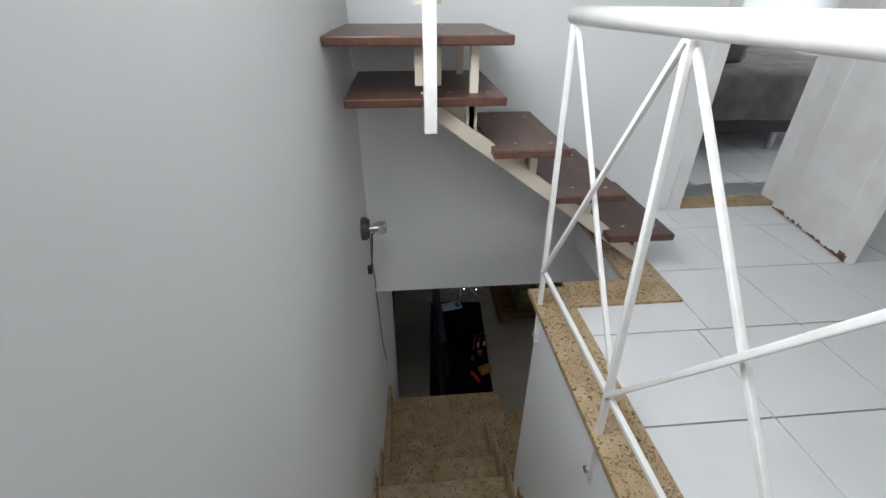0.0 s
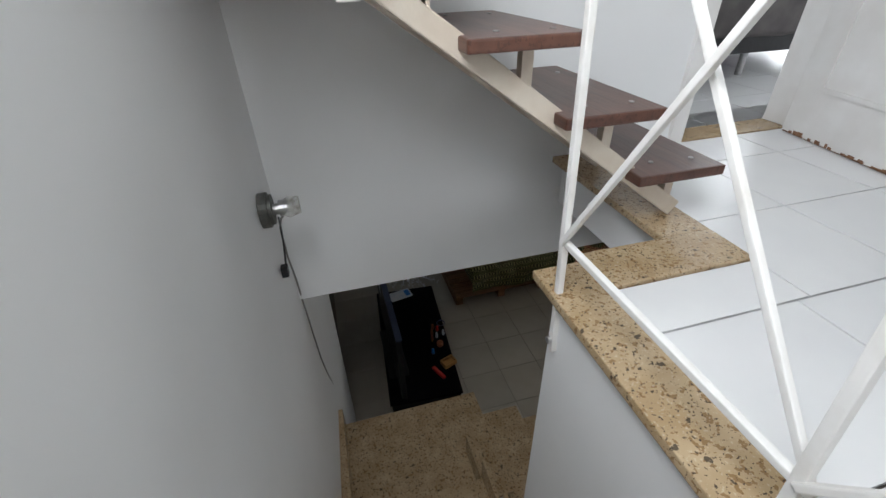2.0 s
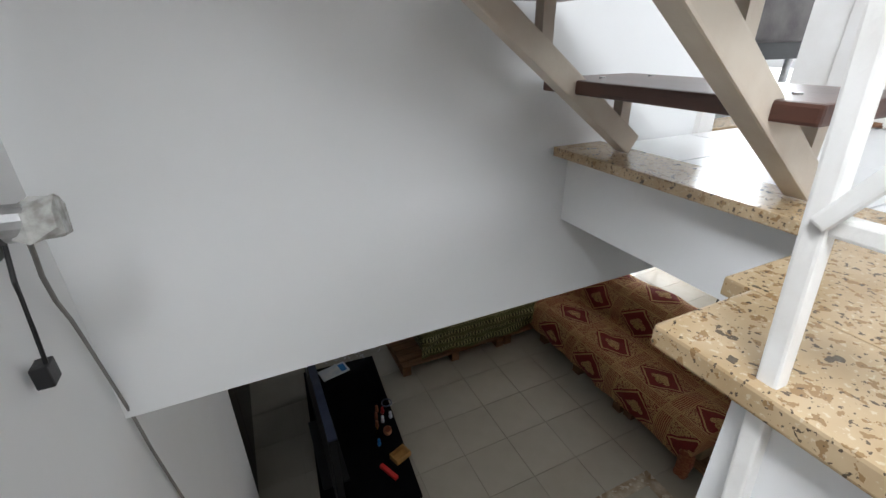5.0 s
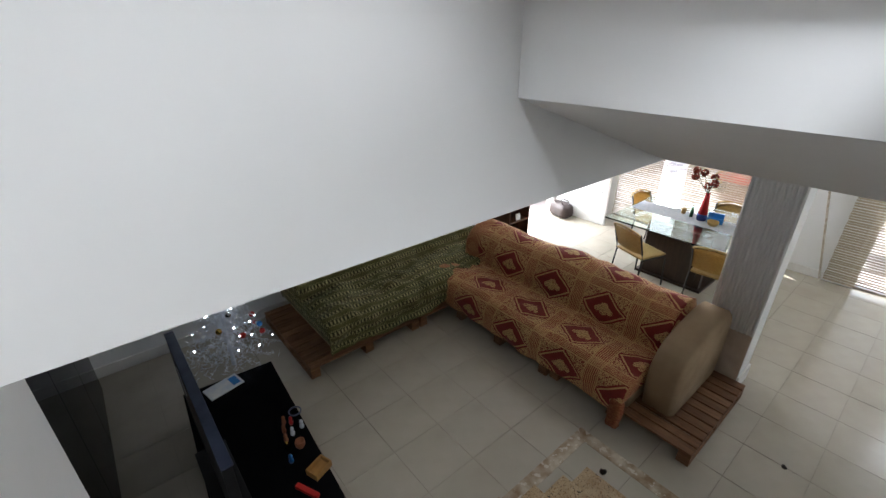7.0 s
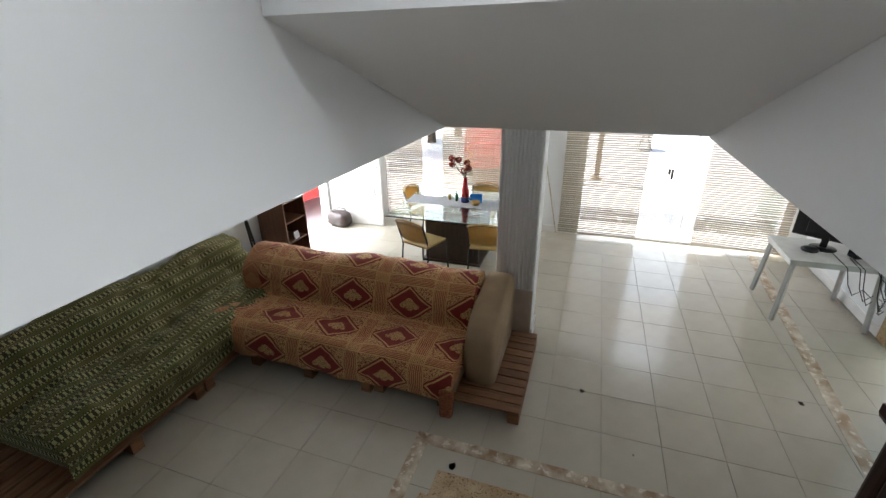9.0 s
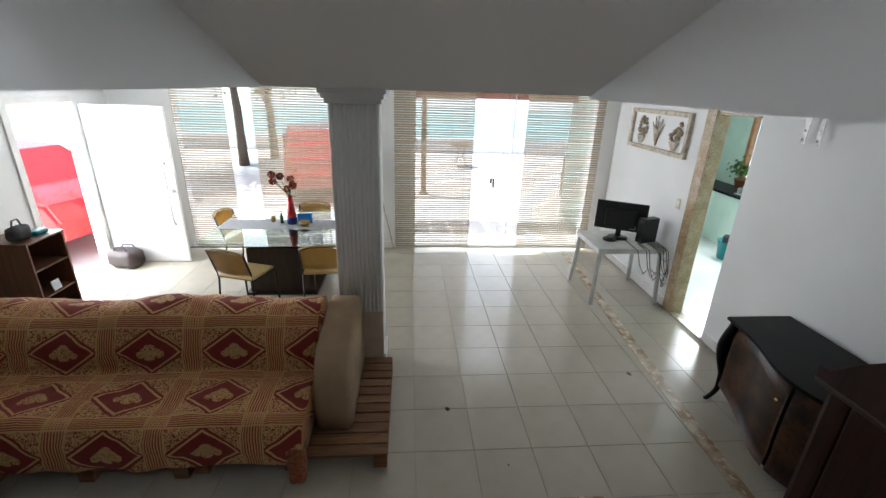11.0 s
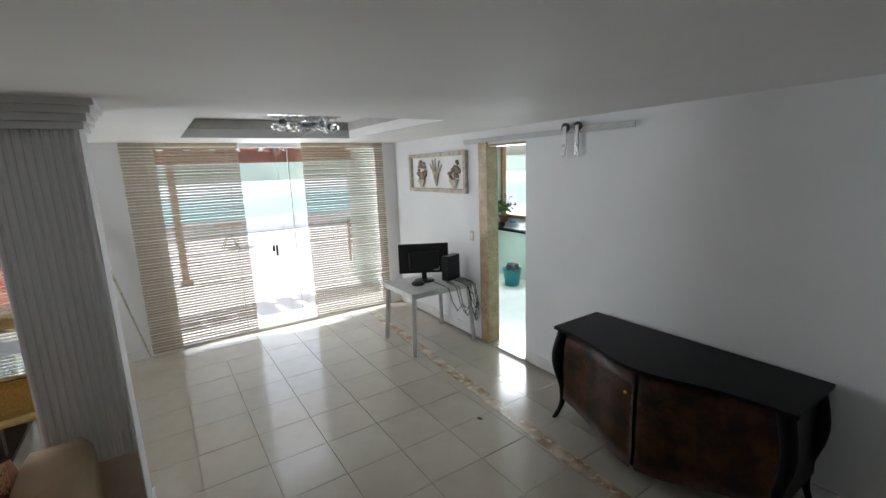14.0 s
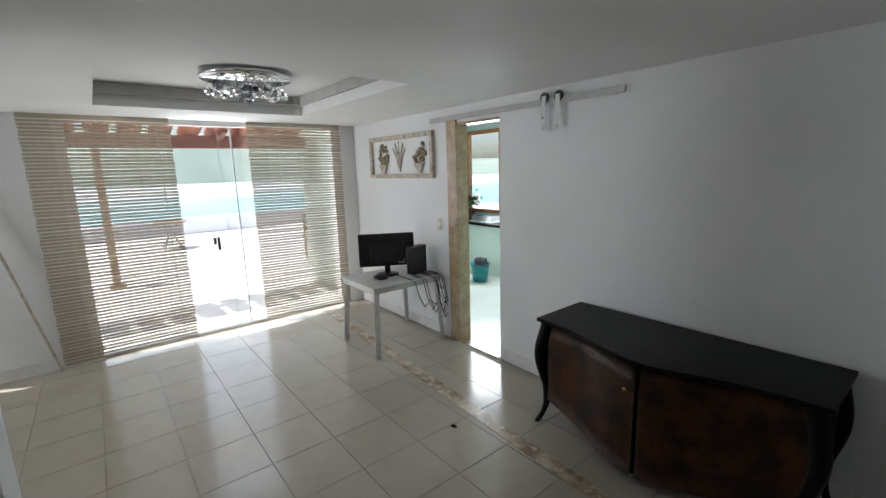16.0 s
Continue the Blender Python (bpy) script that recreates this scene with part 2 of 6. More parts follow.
def red_throw_material():
    """Woven squares, each a red diamond with a pale gold motif, scrolls in the corners and striped bands between."""
    m, nt, b = tree("red_and_gold_woven_throw", 0.9)
    b.inputs["Sheen Weight"].default_value = 0.08
    u, v, uv = uv_of(nt)
    soft = noise_of(nt, uv, 6, 2)
    uu, vv = u + (soft - 0.5) * 0.02, v + (soft - 0.5) * 0.02
    cu, cv = (uu * 1.72 + 0.30).cell(), (vv * 2.3 + 0.22).cell()
    au, av = cu.abs(), cv.abs()
    d = au + av
    fine, mid, curl = noise_of(nt, uv, 210, 2), noise_of(nt, uv, 30, 3), noise_of(nt, uv, 62, 2)

    def blob(x, y, a, c):
        p, q = (cu - x) * (1 / a), (cv - y) * (1 / c)
        return (p * p + q * q) < 1.0

    border = (au > 0.40).either(av > 0.41)
    ring = (d > 0.335).both(d < 0.375)
    motif = blob(0.01, 0.01, 0.115, 0.085)
    for x, y, a, c in ((-0.10, -0.04, 0.05, 0.06), (0.12, -0.04, 0.05, 0.06), (0.01, 0.08, 0.06, 0.06), (0.01, -0.09, 0.06, 0.05)):
        motif = motif.either(blob(x, y, a, c))
    motif = motif.both(((curl - 0.5).abs() < 0.025).op("SUBTRACT", 1.0).op("MULTIPLY", -1.0))
    wave = ((curl - 0.5).abs() < 0.05).either((mid - 0.52).abs() < 0.035)
    scroll = wave.both(d > 0.42).both(border < 0.5)
    edge_line = ((au - 0.392).abs() < 0.009).either((av - 0.402).abs() < 0.009)
    stripes = ((au * 36.0).cell().abs() > 0.28).both(au > 0.40).either(((av * 34.0).cell().abs() > 0.28).both(av > 0.41))
    gold = ring.either(scroll).either(stripes).either(edge_line).either(motif).both(fine > 0.30)
    red = mix(nt, mid * 0.9, (0.27, 0.030, 0.022), (0.17, 0.018, 0.014))
    yel = mix(nt, fine * 1.0, (0.74, 0.50, 0.22), (0.54, 0.30, 0.11))
    base = mix(nt, border * 0.45, red, (0.40, 0.10, 0.045))
    c = mix(nt, gold * 0.92, base, yel)
    c = mix(nt, (u < 0.22) * 0.75, c, mix(nt, (fine > 0.45) * 0.8, (0.36, 0.10, 0.045), (0.52, 0.27, 0.11)))
    nt.links.new(c, b.inputs["Base Color"])
    add_bump(nt, b, fine + gold * 0.6, 0.5, 0.004)
    return m


def green_throw_material():
    m, nt, b = tree("olive_striped_woven_throw", 0.92)
    b.inputs["Sheen Weight"].default_value = 0.05
    u, v, uv = uv_of(nt)
    cv, fine = (v * 11.0).cell(), noise_of(nt, uv, 150, 2)
    broad = (v * 2.75).cell()
    line = (cv.abs() > 0.34)
    dots = ((u * 26.0).cell().abs() < 0.22).both(cv.abs() < 0.16)
    dash = ((u * 55.0).cell().abs() < 0.28).both((cv.abs() - 0.26).abs() < 0.05)
    green = mix(nt, noise_of(nt, uv, 8, 3), (0.034, 0.037, 0.012), (0.062, 0.062, 0.022))
    c = mix(nt, (broad.abs() < 0.13) * 0.55, green, (0.07, 0.045, 0.02))
    c = mix(nt, line.both(fine > 0.40) * 0.75, c, (0.15, 0.145, 0.045))
    c = mix(nt, dots.either(dash).both(fine > 0.35) * 0.85, c, (0.48, 0.44, 0.19))
    nt.links.new(c, b.inputs["Base Color"])
    add_bump(nt, b, fine + line * 0.5, 0.5, 0.004)
    return m


def burl_material():
    m, nt, b = tree("walnut_burl_veneer", 0.3)
    b.inputs["Coat Weight"].default_value = 0.25
    co = nt.nodes.new("ShaderNodeTexCoord").outputs["Object"]
    n1, n2 = noise_of(nt, co, 7, 8), noise_of(nt, co, 30, 5)
    c = mix(nt, (n1 - 0.36) * 3.4, (0.024, 0.009, 0.004), (0.135, 0.046, 0.016))
    c = mix(nt, (n2 > 0.57) * 0.5, c, (0.025, 0.010, 0.006))
    nt.links.new(c, b.inputs["Base Color"])
    return m


def glass_material(name, tint=(1, 1, 1), rough=0.0):
    m, nt, b = tree(name, rough)
    b.inputs["Base Color"].default_value = (*tint, 1)
    b.inputs["Transmission Weight"].default_value = 1.0
    b.inputs["IOR"].default_value = 1.45
    return m


def pane_material():
    m, nt, b = tree("clear_window_glass", 0.0)
    tr, gl, mx = nt.nodes.new("ShaderNodeBsdfTransparent"), nt.nodes.new("ShaderNodeBsdfGlossy"), nt.nodes.new("ShaderNodeMixShader")
    gl.inputs["Roughness"].default_value = 0.02
    mx.inputs[0].default_value = 0.07
    nt.links.new(tr.outputs[0], mx.inputs[1])
    nt.links.new(gl.outputs[0], mx.inputs[2])
    nt.links.new(mx.outputs[0], nt.nodes["Material Output"].inputs["Surface"])
    return m


def glow_material(name, colour, strength):
    m, nt, b = tree(name, 0.4)
    b.inputs["Base Color"].default_value = (*colour, 1)
    b.inputs["Emission Color"].default_value = (*colour, 1)
    b.inputs["Emission Strength"].default_value = strength
    return m


GRANITE, MARBLE = granite_material(), marble_material()
RED_CLOTH, GREEN_CLOTH, BURL = red_throw_material(), green_throw_material(), burl_material()
PALLET = wood_material("rough_pallet_pine", (0.19, 0.085, 0.036), (0.36, 0.185, 0.085), 0.75, "x")
PALLET_Y = wood_material("rough_pallet_pine_crosswise", (0.18, 0.08, 0.035), (0.34, 0.17, 0.08), 0.75, "y")
TREAD = wood_material("worn_red_brown_tread_wood", (0.075, 0.030, 0.020), (0.15, 0.066, 0.044), 0.35, "y", 0.8)
DARKWOOD = wood_material("dark_mahogany", (0.016, 0.006, 0.004), (0.045, 0.018, 0.010), 0.45, "z", 1.0, 0.08)
for node in DARKWOOD.node_tree.nodes:
    if node.type == "BSDF_PRINCIPLED":
        node.inputs["Specular IOR Level"].default_value = 0.15
TABLEWOOD = wood_material("dark_brown_table_base_wood", (0.03, 0.016, 0.010), (0.07, 0.04, 0.025), 0.4, "z")
SHELFWOOD = wood_material("brown_laminate", (0.10, 0.04, 0.02), (0.18, 0.08, 0.04), 0.45, "z")
PATIOWOOD = wood_material("weathered_teak", (0.25, 0.15, 0.09), (0.40, 0.27, 0.17), 0.7, "z")
ROOFWOOD = mat("red_brown_eave_wood", (0.22, 0.07, 0.045), (0.14, 0.045, 0.03), 0.6, scale=12, bump=0.2)
CREAM_STEEL = mat("cream_painted_steel", (0.66, 0.59, 0.50), (0.56, 0.47, 0.38), 0.45, scale=9, bump=0.08, spread=(0.4, 0.75))
WHITE_STEEL = mat("chipped_white_painted_steel", (0.82, 0.81, 0.79), (0.70, 0.67, 0.63), 0.35, scale=14, bump=0.1, spread=(0.45, 0.85))
WHITE_WOOD = mat("white_painted_door_wood", (0.80, 0.79, 0.78), (0.72, 0.70, 0.68), 0.4, scale=5, bump=0.08)
BARE_WOOD = mat("bare_worn_wood", (0.30, 0.16, 0.09), (0.18, 0.09, 0.05), 0.8, scale=40, bump=0.3)
BEIGE_CLOTH = mat("beige_suede_upholstery", (0.40, 0.29, 0.18), (0.33, 0.23, 0.14), 0.95, scale=5, bump=0.25, fine=220)
BLACK_LACQUER = mat("black_lacquer", (0.006, 0.006, 0.007), (0.009, 0.008, 0.008), 0.32, scale=6, spec=0.09)
BLACK_GLASS = mat("glossy_black_glass", (0.005, 0.005, 0.006), (0.007, 0.007, 0.008), 0.04, scale=6, spec=0.012)
BLACK_PLASTIC = mat("black_plastic", (0.009, 0.009, 0.010), (0.014, 0.014, 0.015), 0.4, scale=30, bump=0.05)
BLACK_METAL = mat("black_painted_metal", (0.014, 0.013, 0.013), None, 0.4, 0.0, scale=20)
BLUE_TRIM = mat("blue_grey_plastic_trim", (0.05, 0.07, 0.13), (0.08, 0.10, 0.17), 0.3, scale=8)
GREY_PLASTIC = mat("grey_white_plastic", (0.60, 0.60, 0.58), (0.50, 0.50, 0.48), 0.45, scale=7, bump=0.05)
CHROME = mat("polished_chrome", (0.75, 0.75, 0.76), (0.65, 0.65, 0.66), 0.12, 1.0, scale=10)
STEEL = mat("brushed_steel", (0.55, 0.55, 0.55), (0.42, 0.42, 0.42), 0.35, 1.0, scale=40)
RATTAN = mat("yellow_woven_rattan", (0.52, 0.36, 0.13), (0.36, 0.23, 0.075), 0.6, scale=90, bump=0.8, fine=140)
CARVED = mat("whitewashed_carved_wood", (0.62, 0.57, 0.49), (0.40, 0.32, 0.24), 0.8, scale=18, bump=0.5, fine=60)
CARVED_DARK = mat("brown_carved_relief", (0.28, 0.20, 0.14), (0.40, 0.32, 0.24), 0.8, scale=30, bump=0.5)
BLIND = mat("tan_bamboo_blind_slat", (0.58, 0.51, 0.40), (0.49, 0.41, 0.31), 0.7, scale=25, bump=0.2)
BLIND.node_tree.nodes["Principled BSDF"].inputs["Alpha"].default_value = 0.72  # thin split bamboo lets light through
LACE = mat("white_embroidered_cloth", (0.80, 0.80, 0.82), (0.66, 0.68, 0.74), 0.9, scale=22, bump=0.4)
RED_GLAZE = mat("glossy_red_glaze", (0.42, 0.02, 0.025), (0.30, 0.012, 0.018), 0.15, scale=5)
BLUE_GLAZE = mat("dark_blue_glaze", (0.02, 0.04, 0.20), (0.02, 0.03, 0.12), 0.2, scale=5)
BLUE_PLASTIC = mat("bright_blue_plastic", (0.02, 0.22, 0.62), None, 0.35, scale=9)
PETAL = mat("dried_red_petals", (0.30, 0.045, 0.02), (0.17, 0.02, 0.012), 0.8, scale=20, bump=0.3)
TERRACOTTA = mat("terracotta", (0.38, 0.14, 0.065), (0.28, 0.10, 0.05), 0.8, scale=14)
TEAL = mat("teal_plastic", (0.012, 0.20, 0.22), (0.01, 0.15, 0.17), 0.4, scale=8)
GREEN_WALL = mat("pale_green_kitchen_tile", (0.66, 0.78, 0.70), (0.60, 0.73, 0.65), 0.25, scale=4)
BEDSPREAD = mat("grey_velvet_bedspread", (0.16, 0.145, 0.14), (0.10, 0.09, 0.09), 0.9, scale=6, bump=0.3, fine=60)
DARK_LEATHER = mat("dark_brown_leather", (0.05, 0.03, 0.028), (0.03, 0.02, 0.02), 0.5, scale=12, bump=0.3)
PURPLE = mat("purple_velvet", (0.22, 0.08, 0.24), (0.15, 0.05, 0.17), 0.9, scale=9)
GREY_CLOTH = mat("dark_grey_cloth", (0.07, 0.07, 0.075), (0.04, 0.04, 0.045), 0.95, scale=12, bump=0.4)
PAPER = mat("white_paper", (0.80, 0.82, 0.84), (0.66, 0.72, 0.80), 0.8, scale=14)
TINSEL = mat("white_tinsel_needles", (0.85, 0.87, 0.92), (0.70, 0.74, 0.82), 0.35, scale=30)
GOLD = mat("gold_bauble", (0.65, 0.38, 0.10), None, 0.2, 1.0)
RED_PLAIN = mat("bright_red_paint", (0.55, 0.03, 0.025), (0.45, 0.02, 0.02), 0.35, scale=6)
CAR_RED = mat("red_car_paint", (0.50, 0.02, 0.02), (0.44, 0.015, 0.015), 0.15, scale=3, coat=0.8)
TYRE = mat("tyre_rubber", (0.02, 0.02, 0.02), None, 0.85)
PATIO = mat("pale_stone_patio", (0.82, 0.80, 0.77), (0.74, 0.72, 0.69), 0.8, scale=2.5, bump=0.15)
def sea_material():
    m, nt, b = tree("turquoise_water_with_haze", 0.25)
    co = nt.nodes.new("ShaderNodeTexCoord").outputs["Object"]
    sp = nt.nodes.new("ShaderNodeSeparateXYZ")
    nt.links.new(co, sp.inputs[0])
    # Distant water is mixed to near white, standing in for haze and glare.
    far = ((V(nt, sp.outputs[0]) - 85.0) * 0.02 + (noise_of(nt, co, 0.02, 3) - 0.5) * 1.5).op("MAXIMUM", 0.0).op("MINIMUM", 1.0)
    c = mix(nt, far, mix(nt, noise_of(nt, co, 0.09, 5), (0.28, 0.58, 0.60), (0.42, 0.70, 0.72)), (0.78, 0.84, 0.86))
    nt.links.new(c, b.inputs["Base Color"])
    add_bump(nt, b, noise_of(nt, co, 1.5, 4), 0.2, 0.05)
    return m


SEA = sea_material()
HILL = mat("wooded_hillside", (0.22, 0.28, 0.24), (0.30, 0.36, 0.31), 0.95, scale=0.04, bump=0.4, fine=0.4)
LEAF = mat("sunlit_green_leaves", (0.07, 0.15, 0.03), (0.13, 0.22, 0.05), 0.6, scale=3)
BARK = mat("grey_brown_bark", (0.14, 0.10, 0.07), (0.09, 0.065, 0.045), 0.9, scale=20, bump=0.5)
ROOFTILE = mat("terracotta_roof_tile", (0.40, 0.15, 0.08), (0.28, 0.10, 0.06), 0.8, scale=8, bump=0.3)
PANE = pane_material()
CLEAR = glass_material("clear_glass", (0.97, 1.0, 0.98))
TABLE_GLASS = glass_material("green_edged_table_glass", (0.82, 0.95, 0.90))
BULB = glass_material("clear_bulb_glass", (1, 1, 1))
FAIRY = glow_material("fairy_light", (0.80, 0.88, 1.0), 12.0)
SCREEN = mat("dark_matt_screen", (0.010, 0.011, 0.014), None, 0.22, scale=4)


# ---- structure ----
def setting(ob, label):
    return tagged(ob, label, "", "", "structure")


def boxes(name, rows, material, label, bevel=0.0):
    bm = bmesh.new()
    for r in rows:
        box(bm, *r)
    return setting(make(name, bm, material, bevel), label)


ZC = 2.44
floor = boxes("floor", [(-0.9, 7.75, -0.34, 7.15, -0.15, -0.008)], GROUT, "grey grout bed under the ground floor tiles")
def left_x(y):
    """The stairwell's outer wall runs a little askew."""
    return 0.16 + 0.04 * (y - 3.2)


bm = bmesh.new()
for r in ((-2.0, 4.40, 0.0, 4.2), (-2.0, 1.25, 4.2, 5.1), (2.35, 4.40, 4.2, 5.1), (-2.0, 4.40, 5.1, 5.7)):
    for v in box(bm, -0.15, 0.0, *r):
        v.co.x += left_x(v.co.y)
setting(make("wall_left", bm, WALL), "white painted stairwell wall with faint scuffs")
boxes("wall_tv", [(-0.05, 0.10, 4.401, 7.0, 0.0, ZC)], WALL, "white painted wall behind the television")
boxes("wall_front", [(0.05, 2.66, 3.255, 3.37, 2.434, 2.764), (0.05, 2.0, 3.255, 3.37, 2.764, 2.93), (0.05, 2.0, 3.255, 3.37, 2.93, 5.7), (2.66, 6.3, 3.255, 3.37, 2.93, 5.7), (2.0, 2.66, 3.255, 3.37, 5.02, 5.7)],
      WALL, "white painted wall above the stair")
boxes("wall_stair_side", [(0.93, 1.17, -2.0, 2.42, 0.0, 2.934), (1.17, 2.305, 2.34, 2.42, 2.428, 2.934)], WALL, "white painted wall beside the stair")
boxes("wall_kitchen", [(0.17, 4.88, -0.34, -0.22, 0.0, 2.9), (5.47, 7.75, -0.34, -0.22, 0.0, 2.9), (4.88, 5.47, -0.34, -0.22, 2.285, 2.9)], WALL,
      "white painted wall with a doorway to the kitchen")
boxes("wall_north", [(-0.9, 6.02, 7.0, 7.15, 0.0, 2.9), (6.98, 7.75, 7.0, 7.15, 0.0, 2.9), (6.02, 6.98, 7.0, 7.15, 2.15, 2.9)], WALL,
      "white painted wall with the open front door")
boxes("wall_east", [(7.62, 7.75, -0.22, 0.12, 0.0, 2.9), (7.62, 7.75, 2.80, 3.92, 0.0, 2.9), (7.62, 7.75, 6.15, 7.0, 0.0, 2.9), (7.62, 7.75, 0.12, 2.80, 2.42, 2.9),
                    (7.62, 7.75, 3.92, 6.15, 2.42, 2.9)], WALL, "white painted wall with wide glazed openings")

# ceiling of the ground floor: flat, with a tray recess and a flared stair opening
xs, ys = (-0.9, 0.17, 1.17, 2.305, 4.75, 6.78, 7.62), (-0.22, 0.82, 2.34, 2.57, 3.37, 7.0)
rows = []
for xa, xb in zip(xs, xs[1:]):
    for ya, yb in zip(ys, ys[1:]):
        if (xb <= 1.18 and yb <= 3.38) or (xa >= 1.1 and xb <= 2.31 and 2.33 < ya and yb <= 3.38) or (xa >= 4.7 and xb <= 6.8 and ya > 0.8 and yb < 2.6):
            continue
        rows.append((xa, xb, ya, yb, ZC, 2.76))
boxes("ceiling", rows, CEIL, "smooth white ceiling with a tray recess")
boxes("ceiling_recess", [(4.70, 6.83, 0.77, 2.62, 2.62, 2.74)], CEIL, "white inner panel of the ceiling tray")
# Grey strips stand in for the shade along the tray's inner sides.
boxes("trim_recess", [(6.70, 6.775, 0.83, 2.56, 2.53, 2.615), (4.76, 6.70, 0.825, 0.86, 2.53, 2.615)], COVE_SHADE, "grey strips painting in the shade inside the ceiling tray")
bm = bmesh.new()
A, B = (1.415, 3.254, 2.725), (2.29, 3.254, 2.436)
E_, F_ = (2.29, 2.421, 2.436), (1.415, 2.421, 2.725)
top = [(x, y, 2.934) for x, y, z in (A, B, E_, F_)]
vs = {k: bm.verts.new(k) for k in (A, B, E_, F_, *top)}
for f in ((A, B, E_, F_), top, (A, F_, top[3], top[0]), (F_, E_, top[2], top[3]), (E_, B, top[1], top[2]), (B, A, top[0], top[1])):
    bm.faces.new([vs[p] for p in f])
bmesh.ops.recalc_face_normals(bm, faces=bm.faces[:])
flare = make("ceiling_flare", bm, WALL)
setting(flare, "white plastered flare round the stair opening")

# upper floor and its rooms
boxes("floor_upper", [(2.20, 6.3, -2.0, 3.255, 2.765, 2.935), (1.17, 2.20, -2.0, 2.34, 2.762, 2.935), (-0.1, 0.93, -2.0, 0.365, 2.765, 2.935), (1.0, 6.3, 3.37, 7.0, 2.765, 2.935), (2.20, 2.66, 3.255, 3.37, 2.765, 2.93)],
      UGROUT, "dark grout bed under the upper floor tiles")
# The opening in this unseen wall is added for the hall's fill lamp.
boxes("wall_upper_back", [(-0.5, 6.42, -2.12, -2.0, 2.76, 3.7), (-0.5, 6.42, -2.12, -2.0, 5.3, 5.7), (-0.5, 0.95, -2.12, -2.0, 3.7, 5.3), (3.45, 6.42, -2.12, -2.0, 3.7, 5.3)], WALL, "white painted wall")
boxes("wall_upper_east", [(6.3, 6.42, -2.0, 4.6, 2.76, 5.7), (6.3, 6.42, 6.4, 7.0, 2.76, 5.7), (6.3, 6.42, 4.6, 6.4, 2.76, 3.6), (6.3, 6.42, 4.6, 6.4, 5.2, 5.7)], WALL, "white painted wall")
boxes("wall_bedroom", [(0.88, 1.0, 3.37, 7.0, 2.76, 5.7), (0.88, 6.42, 7.0, 7.12, 2.95, 5.7)], WALL, "white painted bedroom wall")
boxes("ceiling_upper", [(-0.5, 6.42, -2.12, 7.12, 5.7, 5.82)], CEIL, "white upper floor ceiling")
boxes("trim_granite", [(0.90, 1.065, -2.0, 2.50, 2.935, 2.962), (1.065, 1.53, 2.37, 2.535, 2.935, 2.962), (1.355, 1.53, 2.535, 3.25, 2.935, 2.962)], GRANITE,
      "speckled beige granite edging round the stairwell", 0.004)
boxes("trim_sill", [(2.0, 2.66, 3.24, 3.385, 2.935, 2.957)], GRANITE, "speckled beige granite door sill")
boxes("door_frame_bedroom", [(1.95, 2.02, 3.235, 3.255, 2.94, 5.07), (2.64, 2.71, 3.235, 3.255, 2.94, 5.07), (2.0, 2.02, 3.255, 3.37, 2.96, 5.02), (2.64, 2.66, 3.255, 3.37, 2.96, 5.02)], WHITE_WOOD,
      "white painted door frame")
boxes("baseboard", [(5.55, 7.62, -0.22, -0.205, 0.0, 0.11), (1.17, 4.82, -0.22, -0.205, 0.0, 0.11), (7.605, 7.62, 2.80, 3.92, 0.0, 0.11), (-0.75, 6.0, 6.985, 7.0, 0.0, 0.11)], WHITE_WOOD, "white skirting board")
boxes("trim_jamb", [(5.455, 5.60, -0.355, -0.195, 0.0, 2.32), (4.88, 5.455, -0.335, -0.225, 2.26, 2.284)], GRANITE, "speckled granite jamb of the kitchen doorway", 0.004)
boxes("trim_threshold", [(4.90, 5.455, -0.35, -0.20, -0.008, 0.004)], MARBLE, "brown marble threshold")

# the granite stair
boxes("stair_core", [(-0.02, 0.93, 0.39 + 0.27 * k, 0.39 + 0.27 * (k + 1), 0.0, 2.735 - 0.184 * k) for k in range(9)] + [(0.17, 1.07, 2.82, 3.50, 0.86, 1.079)] +
      [(1.10 + 0.31 * k, 1.388 + 0.31 * k, 2.54, 3.42, 0.0, 0.894 - 0.185 * k) for k in range(5)], WALL, "white plastered body of the stair")
stair = setting(new("stair"), "polished beige granite stair with a quarter landing")
for k in range(10):
    y, z = 0.39 + 0.27 * k, 2.95 - 0.184 * k
    if k:
        bx("tread", left_x(y) - 0.05, 0.925, y - 0.27, y + 0.012, z - 0.03, z, GRANITE, stair, "", 0.004)
    bx("riser", left_x(y) - 0.05, 0.925, y - 0.02, y, z - 0.184, z - 0.031, GRANITE, stair)
bx("landing", 0.175, 1.11, 2.80, 3.53, 1.08, 1.11, GRANITE, stair, "", 0.004)
for k in range(6):
    x, z = 1.10 + 0.31 * k, 1.11 - 0.185 * k
    bx("riser", x - 0.02, x, 2.525, 3.45, z - 0.185, z - 0.031, GRANITE, stair)
    if k:
        bx("tread", x - 0.31, x + 0.012, 2.52, 3.46, z - 0.03, z, GRANITE, stair, "", 0.004)
for k in range(10):
    y, z = 0.39 + 0.27 * k, 2.95 - 0.184 * k
    bx("skirting", left_x(y) - 0.02, left_x(y) + 0.024, y + 0.01, y + 0.29, z - 0.18, z - 0.02, GRANITE, stair)
    bx("skirting", 0.914, 0.929, y + 0.01, y + 0.29, z - 0.18, z - 0.02, GRANITE, stair)
bx("skirting", 0.13, 0.20, 2.84, 3.53, 1.111, 1.27, GRANITE, stair)

